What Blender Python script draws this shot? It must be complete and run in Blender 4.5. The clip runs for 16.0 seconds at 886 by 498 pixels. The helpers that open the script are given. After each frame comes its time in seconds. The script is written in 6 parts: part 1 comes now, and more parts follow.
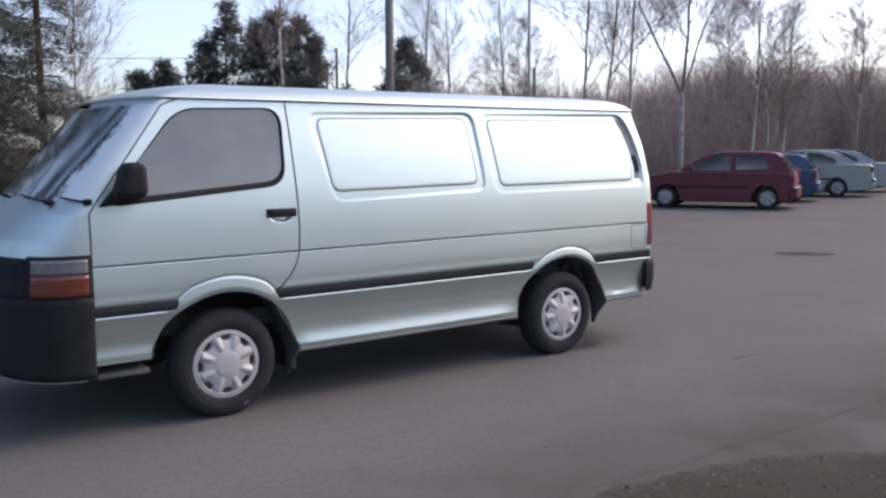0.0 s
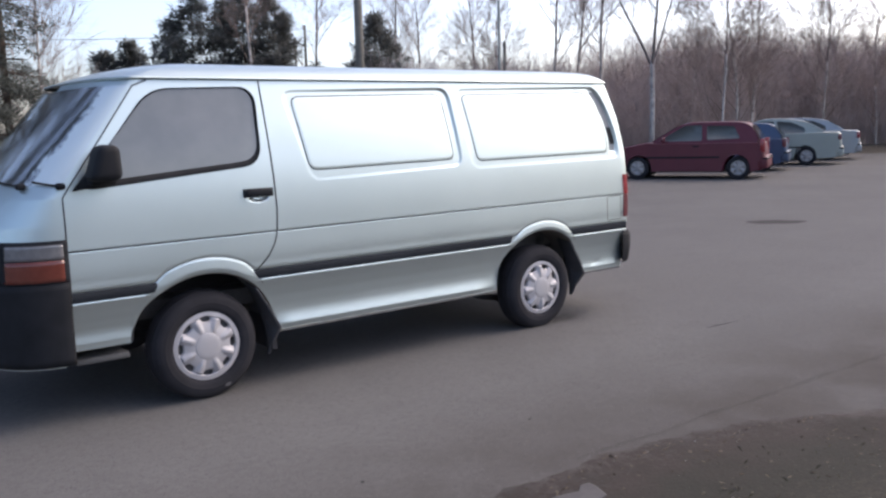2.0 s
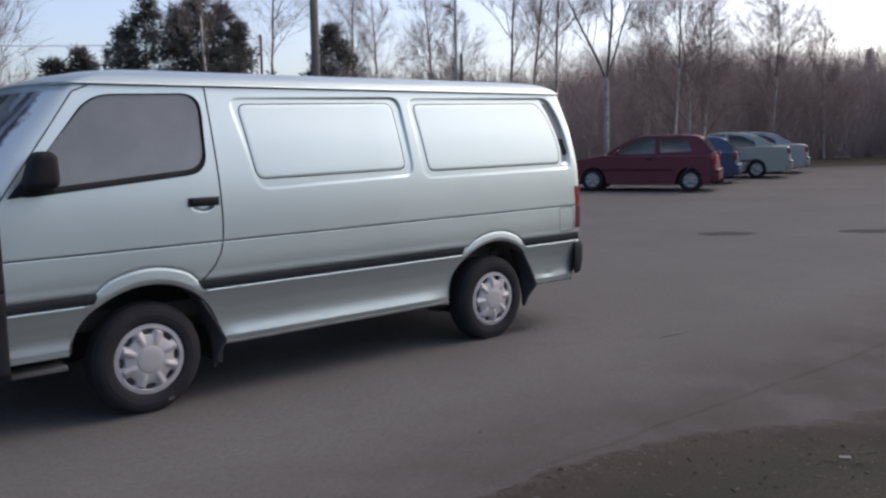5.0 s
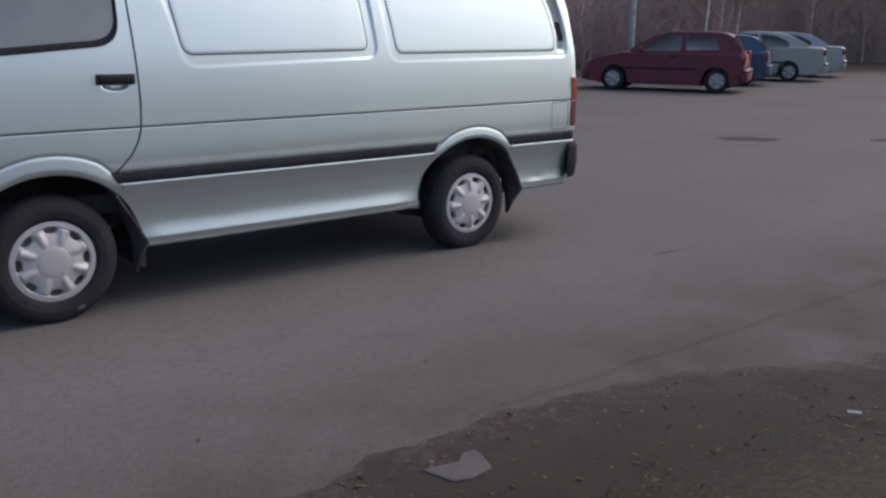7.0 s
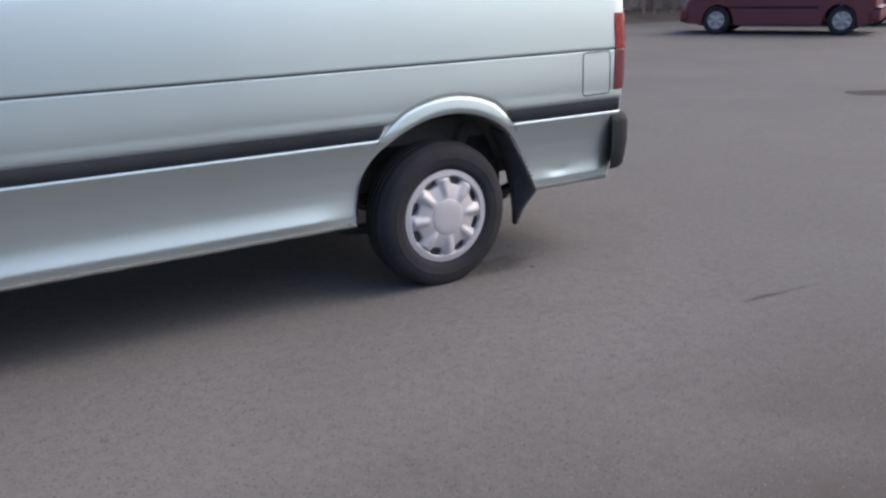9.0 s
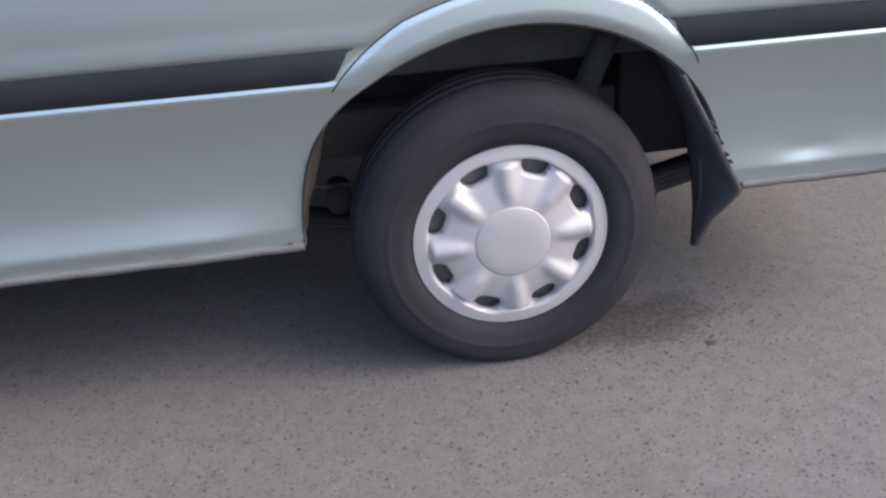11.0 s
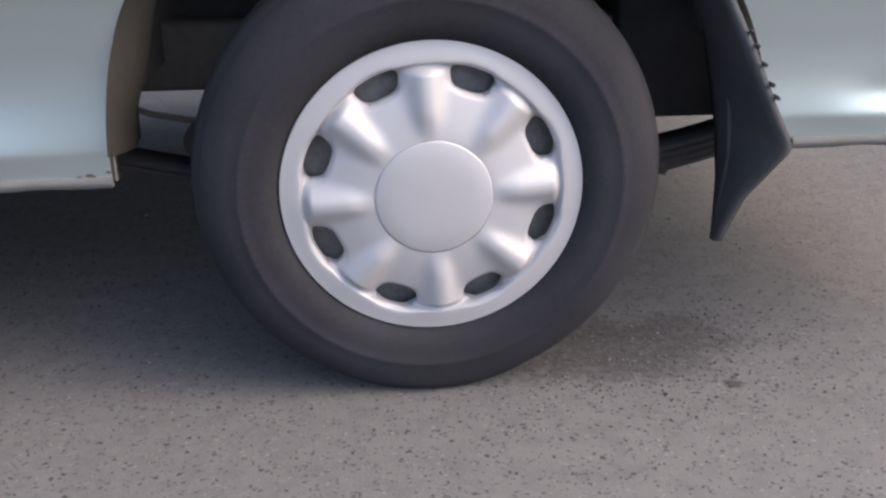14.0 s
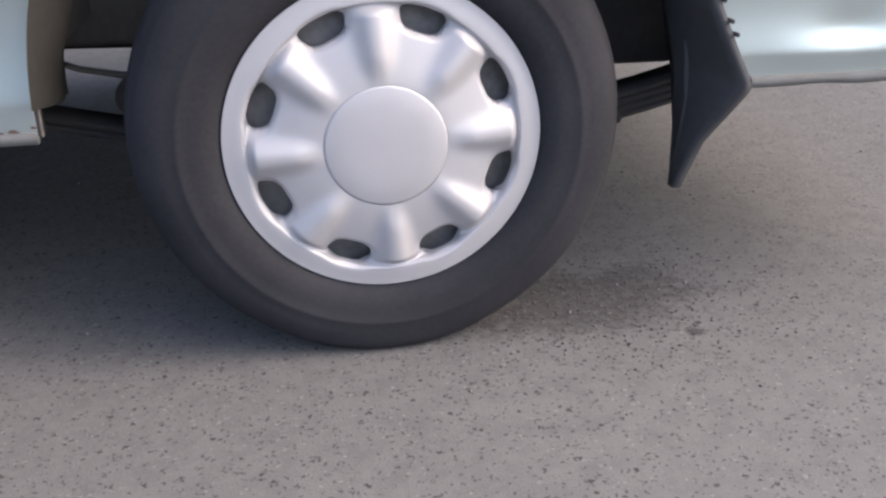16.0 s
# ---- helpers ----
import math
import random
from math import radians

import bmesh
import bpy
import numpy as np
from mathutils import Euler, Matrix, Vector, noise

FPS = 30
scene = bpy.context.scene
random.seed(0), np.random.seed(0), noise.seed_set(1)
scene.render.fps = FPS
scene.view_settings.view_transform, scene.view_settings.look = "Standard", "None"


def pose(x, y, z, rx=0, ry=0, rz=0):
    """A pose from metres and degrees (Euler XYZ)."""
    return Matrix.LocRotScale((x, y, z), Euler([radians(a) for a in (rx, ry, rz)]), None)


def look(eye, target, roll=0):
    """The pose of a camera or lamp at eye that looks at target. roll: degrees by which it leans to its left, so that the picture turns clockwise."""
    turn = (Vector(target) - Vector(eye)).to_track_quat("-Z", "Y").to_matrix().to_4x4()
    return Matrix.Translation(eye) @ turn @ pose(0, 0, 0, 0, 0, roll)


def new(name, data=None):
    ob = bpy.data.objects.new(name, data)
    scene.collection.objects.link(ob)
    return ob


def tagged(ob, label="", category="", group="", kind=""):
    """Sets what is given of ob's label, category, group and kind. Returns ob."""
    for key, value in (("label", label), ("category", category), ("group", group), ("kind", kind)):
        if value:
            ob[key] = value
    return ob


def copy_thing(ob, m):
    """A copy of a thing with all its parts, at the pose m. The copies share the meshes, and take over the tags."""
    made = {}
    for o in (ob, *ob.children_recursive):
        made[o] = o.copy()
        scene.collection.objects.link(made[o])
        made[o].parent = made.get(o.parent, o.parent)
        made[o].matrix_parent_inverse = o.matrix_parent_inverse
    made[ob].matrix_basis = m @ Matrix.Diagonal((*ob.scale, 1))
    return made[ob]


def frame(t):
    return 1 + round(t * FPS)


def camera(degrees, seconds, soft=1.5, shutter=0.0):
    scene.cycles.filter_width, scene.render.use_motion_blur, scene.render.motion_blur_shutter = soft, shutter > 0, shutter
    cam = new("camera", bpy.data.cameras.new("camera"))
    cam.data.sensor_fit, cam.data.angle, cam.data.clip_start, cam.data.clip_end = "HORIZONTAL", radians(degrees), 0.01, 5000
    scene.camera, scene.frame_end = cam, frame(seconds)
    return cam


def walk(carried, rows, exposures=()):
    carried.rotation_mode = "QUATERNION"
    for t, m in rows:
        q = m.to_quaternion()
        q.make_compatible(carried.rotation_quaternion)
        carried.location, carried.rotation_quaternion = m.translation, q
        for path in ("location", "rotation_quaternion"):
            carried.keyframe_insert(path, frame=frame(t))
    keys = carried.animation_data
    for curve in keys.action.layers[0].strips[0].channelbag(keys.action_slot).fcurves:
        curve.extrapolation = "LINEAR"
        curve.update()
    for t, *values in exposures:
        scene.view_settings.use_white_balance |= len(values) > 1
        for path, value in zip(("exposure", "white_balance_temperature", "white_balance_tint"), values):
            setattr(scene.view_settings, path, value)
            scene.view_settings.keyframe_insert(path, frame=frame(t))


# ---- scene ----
cam = camera(53.88, 16.0, soft=2.5)
PATH = [
    (0.0, pose(-1.837, -4.644, 1.522, 83.44, 0.31, -35.72)),
    (0.5, pose(-1.832, -4.615, 1.506, 82.32, 1.05, -38.46)),
    (1.0, pose(-1.838, -4.605, 1.507, 81.16, 0.74, -39.27)),
    (1.5, pose(-1.874, -4.618, 1.500, 81.84, 1.28, -39.30)),
    (2.0, pose(-1.860, -4.625, 1.519, 81.87, 1.48, -37.60)),
    (2.5, pose(-1.839, -4.604, 1.504, 82.15, 1.81, -39.36)),
    (3.0, pose(-1.836, -4.600, 1.504, 82.80, 1.37, -39.51)),
    (3.5, pose(-1.819, -4.601, 1.517, 82.45, 0.68, -40.15)),
    (6.0, pose(-1.728, -4.607, 1.470, 82.58, 1.26, -40.25)),
    (6.5, pose(-1.437, -4.505, 1.426, 80.18, 0.93, -37.80)),
    (6.8, pose(-1.216, -4.361, 1.416, 76.67, 0.01, -39.10)),
    (7.0, pose(-1.068, -4.264, 1.410, 75.81, -0.61, -38.62)),
    (7.5, pose(-0.597, -3.968, 1.409, 70.84, 0.33, -38.92)),
    (7.8, pose(-0.323, -3.808, 1.433, 70.64, 0.88, -35.82)),
    (8.0, pose(-0.141, -3.701, 1.449, 69.99, 1.25, -35.69)),
    (8.2, pose(0.050, -3.535, 1.379, 72.31, 1.39, -36.88)),
    (8.5, pose(0.337, -3.286, 1.275, 71.74, 1.60, -34.31)),
    (8.7, pose(0.494, -3.148, 1.262, 72.69, 1.63, -33.05)),
    (10.8, pose(2.138, -1.704, 1.130, 64.18, 1.92, -13.93)),
    (11.0, pose(2.268, -1.472, 1.125, 61.05, 2.98, -8.88)),
    (11.2, pose(2.320, -1.340, 1.023, 59.93, 1.37, -9.06)),
    (11.5, pose(2.398, -1.142, 0.870, 61.91, -1.05, -5.33)),
    (11.8, pose(2.419, -1.051, 0.771, 62.68, -1.69, -5.47)),
    (12.0, pose(2.433, -0.991, 0.705, 62.05, -2.11, -4.66)),
    (12.3, pose(2.437, -0.990, 0.697, 61.76, -2.00, -5.25)),
    (12.5, pose(2.440, -0.990, 0.692, 61.83, -1.92, -4.18)),
    (12.8, pose(2.466, -0.999, 0.669, 62.39, -1.15, -3.37)),
    (13.0, pose(2.484, -1.005, 0.653, 63.38, -0.63, -4.63)),
    (13.5, pose(2.477, -1.006, 0.644, 64.04, -0.02, -5.80)),
    (14.0, pose(2.503, -1.035, 0.696, 65.85, 0.16, -5.77)),
    (14.2, pose(2.520, -1.027, 0.684, 65.05, 0.54, -8.54)),
    (14.5, pose(2.545, -1.016, 0.666, 62.99, 1.13, -9.55)),
    (14.8, pose(2.537, -1.022, 0.660, 65.24, 1.23, -8.53)),
    (15.0, pose(2.532, -1.027, 0.656, 66.62, 1.30, -9.19)),
    (15.5, pose(2.488, -1.009, 0.653, 66.18, 0.12, -8.55)),
    (15.8, pose(2.491, -1.003, 0.652, 65.66, 0.21, -8.16)),
    (16.0, pose(2.493, -1.000, 0.651, 64.07, 0.27, -9.83)),
]
walk(cam, PATH, exposures=[(0.0, 1.26, 6770, 13), (0.5, 1.53, 6770, 13), (1.0, 1.81, 6770, 13), (1.5, 1.73, 6760, 13), (2.0, 1.41, 6770, 13), (2.5, 1.14, 6770, 13), (3.0, 0.98, 6780, 13), (3.5, 0.89, 6780, 13), (6.0, 0.79, 6800, 12), (7.5, 1.0, 6680, 11), (8.5, 1.36, 6730, 11), (11.0, 1.97, 6760, 12), (12.0, 1.6, 6880, 11), (13.0, 1.73, 6930, 11), (14.0, 2.03, 6930, 11), (16.0, 2.17, 6930, 11)])

# ---- light ----
SUN_ELEV, SUN_ROT = radians(44), radians(104)
world = bpy.data.worlds.new("dusk_sky")
scene.world = world
world.use_nodes = True
wn = world.node_tree.nodes
wn.clear()
sky = wn.new("ShaderNodeTexSky")
sky.sky_type, sky.sun_disc = "NISHITA", False
sky.sun_elevation, sky.sun_rotation = SUN_ELEV, SUN_ROT
sky.air_density, sky.dust_density, sky.ozone_density = 0.65, 3.0, 0.7
sky_bg = wn.new("ShaderNodeBackground")
sky_bg.inputs["Strength"].default_value = 0.15
sky_out = wn.new("ShaderNodeOutputWorld")
world.node_tree.links.new(sky.outputs[0], sky_bg.inputs[0])
world.node_tree.links.new(sky_bg.outputs[0], sky_out.inputs[0])
sun = new("sun", bpy.data.lights.new("sun", "SUN"))
sun.data.energy, sun.data.angle, sun.data.color = 0.07, radians(60), (1.0, 0.96, 0.93)
sun.matrix_world = look((40 * math.sin(SUN_ROT), 40 * math.cos(SUN_ROT), 40 * math.tan(SUN_ELEV)), (0, 0, 0))


# ---- materials ----
def surface(name, a, b, scale=6.0, fine=80.0, rough=0.6, bump=0.15, metal=0.0, coat=0.0, rough2=None, spec=0.5,
            dist=0.01, island=False, wear=None):
    """A procedural surface: two colours mixed by coarse and fine noise, with relief and varied roughness."""
    m = bpy.data.materials.new(name)
    m.use_nodes = True
    t = m.node_tree
    n, link = t.nodes, t.links.new
    p = n["Principled BSDF"]
    co = n.new("ShaderNodeTexCoord")
    big = n.new("ShaderNodeTexNoise")
    big.inputs["Scale"].default_value, big.inputs["Detail"].default_value = scale, 5
    small = n.new("ShaderNodeTexNoise")
    small.inputs["Scale"].default_value, small.inputs["Detail"].default_value = fine, 3
    link(co.outputs["Object"], big.inputs["Vector"])
    link(co.outputs["Object"], small.inputs["Vector"])
    both = n.new("ShaderNodeMath")
    both.operation = "MULTIPLY_ADD"
    link(small.outputs["Fac"], both.inputs[0])
    both.inputs[1].default_value = 0.45
    link(big.outputs["Fac"], both.inputs[2])
    ramp = n.new("ShaderNodeMapRange")
    ramp.inputs["From Min"].default_value, ramp.inputs["From Max"].default_value = 0.45, 1.0
    link(both.outputs[0], ramp.inputs["Value"])
    mix = n.new("ShaderNodeMix")
    mix.data_type = "RGBA"
    link(ramp.outputs["Result"], mix.inputs["Factor"])
    mix.inputs["A"].default_value, mix.inputs["B"].default_value = (*a, 1), (*b, 1)
    colour = mix.outputs["Result"]
    if island:
        geo = n.new("ShaderNodeNewGeometry")
        vary = n.new("ShaderNodeHueSaturation")
        span = n.new("ShaderNodeMapRange")
        span.inputs["To Min"].default_value, span.inputs["To Max"].default_value = 0.55, 1.45
        link(geo.outputs["Random Per Island"], span.inputs["Value"])
        link(span.outputs["Result"], vary.inputs["Value"])
        link(colour, vary.inputs["Color"])
        colour = vary.outputs["Color"]
    link(colour, p.inputs["Base Color"])
    p.inputs["Metallic"].default_value, p.inputs["Coat Weight"].default_value = metal, coat
    p.inputs["Coat Roughness"].default_value = 0.12
    p.inputs["Specular IOR Level"].default_value = spec
    rr = n.new("ShaderNodeMapRange")
    rr.inputs["To Min"].default_value, rr.inputs["To Max"].default_value = rough, rough2 if rough2 else min(rough + 0.12, 1)
    link(big.outputs["Fac"], rr.inputs["Value"])
    link(rr.outputs["Result"], p.inputs["Roughness"])
    if bump:
        bn = n.new("ShaderNodeBump")
        bn.inputs["Strength"].default_value, bn.inputs["Distance"].default_value = bump, dist
        link(both.outputs[0], bn.inputs["Height"])
        link(bn.outputs["Normal"], p.inputs["Normal"])
    return m


def asphalt_material():
    m = bpy.data.materials.new("asphalt")
    m.use_nodes = True
    t = m.node_tree
    n, link = t.nodes, t.links.new
    p = n["Principled BSDF"]
    co = n.new("ShaderNodeTexCoord")

    def noise_at(scale, detail=4):
        k = n.new("ShaderNodeTexNoise")
        k.inputs["Scale"].default_value, k.inputs["Detail"].default_value = scale, detail
        link(co.outputs["Object"], k.inputs["Vector"])
        return k.outputs["Fac"]

    def ramp(value, a, b, c, d):
        k = n.new("ShaderNodeMapRange")
        for key, v in zip(("From Min", "From Max", "To Min", "To Max"), (a, b, c, d)):
            k.inputs[key].default_value = v
        link(value, k.inputs["Value"])
        return k.outputs["Result"]

    def mixed(fac, a, b, mode="MIX"):
        k = n.new("ShaderNodeMix")
        k.data_type, k.blend_type = "RGBA", mode
        for key, v in (("Factor", fac), ("A", a), ("B", b)):
            if isinstance(v, tuple):
                k.inputs[key].default_value = (*v, 1)
            elif isinstance(v, float):
                k.inputs[key].default_value = v
            else:
                link(v, k.inputs[key])
        return k.outputs["Result"]

    base = mixed(ramp(noise_at(0.5, 6), 0.35, 0.65, 0, 1), (0.092, 0.090, 0.0905), (0.121, 0.119, 0.118))
    base = mixed(ramp(noise_at(3.2, 5), 0.52, 0.75, 0, 0.6), base, (0.074, 0.073, 0.074))
    base = mixed(ramp(noise_at(420, 2), 0.3, 0.7, 0, 0.75), base, (0.164, 0.158, 0.152))
    base = mixed(ramp(noise_at(24, 4), 0.40, 0.70, 0, 0.30), base, (0.066, 0.064, 0.065))
    base = mixed(ramp(noise_at(85, 3), 0.48, 0.68, 0, 0.45), base, (0.150, 0.145, 0.141))
    # brown dust washed over the asphalt near the verge
    where = n.new("ShaderNodeSeparateXYZ")
    link(co.outputs["Object"], where.inputs[0])
    wash = n.new("ShaderNodeMath")
    wash.operation = "MULTIPLY"
    link(ramp(where.outputs["Y"], -0.9, -1.9, 0, 1), wash.inputs[0])
    link(ramp(noise_at(1.7, 6), 0.32, 0.62, 0.45, 0.95), wash.inputs[1])
    base = mixed(wash.outputs[0], base, (0.080, 0.073, 0.067))
    muck = n.new("ShaderNodeMath")
    muck.operation = "MULTIPLY"
    link(ramp(where.outputs["Y"], -1.65, -2.1, 0, 1), muck.inputs[0])
    link(ramp(noise_at(4.5, 7), 0.42, 0.70, 0, 0.32), muck.inputs[1])
    base = mixed(muck.outputs[0], base, (0.046, 0.039, 0.035))
    # dark and pale stones of the aggregate, uneven in shape
    warp = n.new("ShaderNodeTexNoise")
    warp.inputs["Scale"].default_value, warp.inputs["Detail"].default_value = 170, 2
    link(co.outputs["Object"], warp.inputs["Vector"])
    bent = n.new("ShaderNodeVectorMath")
    bent.operation = "MULTIPLY_ADD"
    link(warp.outputs["Color"], bent.inputs[0])
    bent.inputs[1].default_value = (0.017, 0.011, 0.012)
    link(co.outputs["Object"], bent.inputs[2])
    for scale, near, chance, tone in ((70, 0.26, 0.17, (0.050, 0.048, 0.050)), (150, 0.36, 0.40, (0.062, 0.060, 0.061)),
                                      (130, 0.28, 0.16, (0.19, 0.184, 0.177))):
        v = n.new("ShaderNodeTexVoronoi")
        v.inputs["Scale"].default_value = scale
        link(bent.outputs[0], v.inputs["Vector"])
        spot = ramp(v.outputs["Distance"], near - 0.08, near, 1, 0)
        sep = n.new("ShaderNodeSeparateColor")
        link(v.outputs["Color"], sep.inputs["Color"])
        pick = n.new("ShaderNodeMath")
        pick.operation = "LESS_THAN"
        link(sep.outputs[0], pick.inputs[0])
        pick.inputs[1].default_value = chance
        both = n.new("ShaderNodeMath")
        both.operation = "MULTIPLY"
        link(spot, both.inputs[0])
        link(pick.outputs[0], both.inputs[1])
        base = mixed(both.outputs[0], base, tone)
    link(base, p.inputs["Base Color"])
    p.inputs["Roughness"].default_value = 0.88
    p.inputs["Specular IOR Level"].default_value = 0.06
    b = n.new("ShaderNodeBump")
    b.inputs["Strength"].default_value, b.inputs["Distance"].default_value = 0.35, 0.002
    link(noise_at(260, 3), b.inputs["Height"])
    link(b.outputs["Normal"], p.inputs["Normal"])
    return m


def verge_material():
    """Brown dirt that thins out to dusty asphalt at its edge and turns to withered turf further in."""
    m = surface("verge_dirt", (0.017, 0.0130, 0.0115), (0.060, 0.048, 0.0425), 3.2, 60, 0.95, 0.5, dist=0.014)
    t = m.node_tree
    n, link = t.nodes, t.links.new
    p = n["Principled BSDF"]
    dirt = p.inputs["Base Color"].links[0].from_socket
    co = n.new("ShaderNodeTexCoord")
    inward = n.new("ShaderNodeAttribute")
    inward.attribute_name = "inward"

    def blend(centre, width, scale, amount, a, b):
        k = n.new("ShaderNodeTexNoise")
        k.inputs["Scale"].default_value, k.inputs["Detail"].default_value = scale, 6
        k.inputs["Roughness"].default_value = 0.65
        link(co.outputs["Object"], k.inputs["Vector"])
        s = n.new("ShaderNodeMath")
        s.operation = "MULTIPLY_ADD"
        link(k.outputs["Fac"], s.inputs[0])
        s.inputs[1].default_value = amount
        link(inward.outputs["Fac"], s.inputs[2])
        r = n.new("ShaderNodeMapRange")
        r.inputs["From Min"].default_value, r.inputs["From Max"].default_value = centre + amount / 2 - width, centre + amount / 2 + width
        link(s.outputs[0], r.inputs["Value"])
        x = n.new("ShaderNodeMix")
        x.data_type = "RGBA"
        link(r.outputs["Result"], x.inputs["Factor"])
        for key, v in (("A", a), ("B", b)):
            if isinstance(v, tuple):
                x.inputs[key].default_value = (*v, 1)
            else:
                link(v, x.inputs[key])
        return x.outputs["Result"]

    c = blend(0.05, 0.09, 9.0, 0.26, (0.078, 0.070, 0.067), dirt)
    c = blend(0.15, 0.10, 16.0, 1.5, c, (0.027, 0.0190, 0.0150))
    c = blend(0.42, 0.26, 4.2, 1.3, c, (0.0150, 0.0136, 0.0082))
    c = blend(1.00, 0.16, 34.0, 2.5, c, (0.031, 0.0255, 0.017))
    link(c, p.inputs["Base Color"])
    return m


def ragged_rim(m, scale, most=0.85):
    """Lets a stain or painted shade fade into the surface under it towards its ragged rim."""
    t = m.node_tree
    n, link = t.nodes, t.links.new
    at = n.new("ShaderNodeAttribute")
    at.attribute_name = "inner"
    co = n.new("ShaderNodeTexCoord")
    k = n.new("ShaderNodeTexNoise")
    k.inputs["Scale"].default_value, k.inputs["Detail"].default_value = scale, 5
    link(co.outputs["Object"], k.inputs["Vector"])
    s = n.new("ShaderNodeMath")
    s.operation = "MULTIPLY_ADD"
    link(k.outputs["Fac"], s.inputs[0])
    s.inputs[1].default_value = 0.9
    link(at.outputs["Fac"], s.inputs[2])
    r = n.new("ShaderNodeMapRange")
    r.inputs["From Min"].default_value, r.inputs["From Max"].default_value, r.inputs["To Max"].default_value = 0.60, 1.25, most
    link(s.outputs[0], r.inputs["Value"])
    link(r.outputs["Result"], n["Principled BSDF"].inputs["Alpha"])
    return m


def translucent(m, share):
    """Lets part of the light through thin leaves and needles."""
    t = m.node_tree
    n, link = t.nodes, t.links.new
    p = n["Principled BSDF"]
    k = n.new("ShaderNodeBsdfTranslucent")
    link(p.inputs["Base Color"].links[0].from_socket, k.inputs["Color"])
    mix = n.new("ShaderNodeMixShader")
    mix.inputs[0].default_value = share
    link(p.outputs[0], mix.inputs[1])
    link(k.outputs[0], mix.inputs[2])
    link(mix.outputs[0], n["Material Output"].inputs["Surface"])
    return m


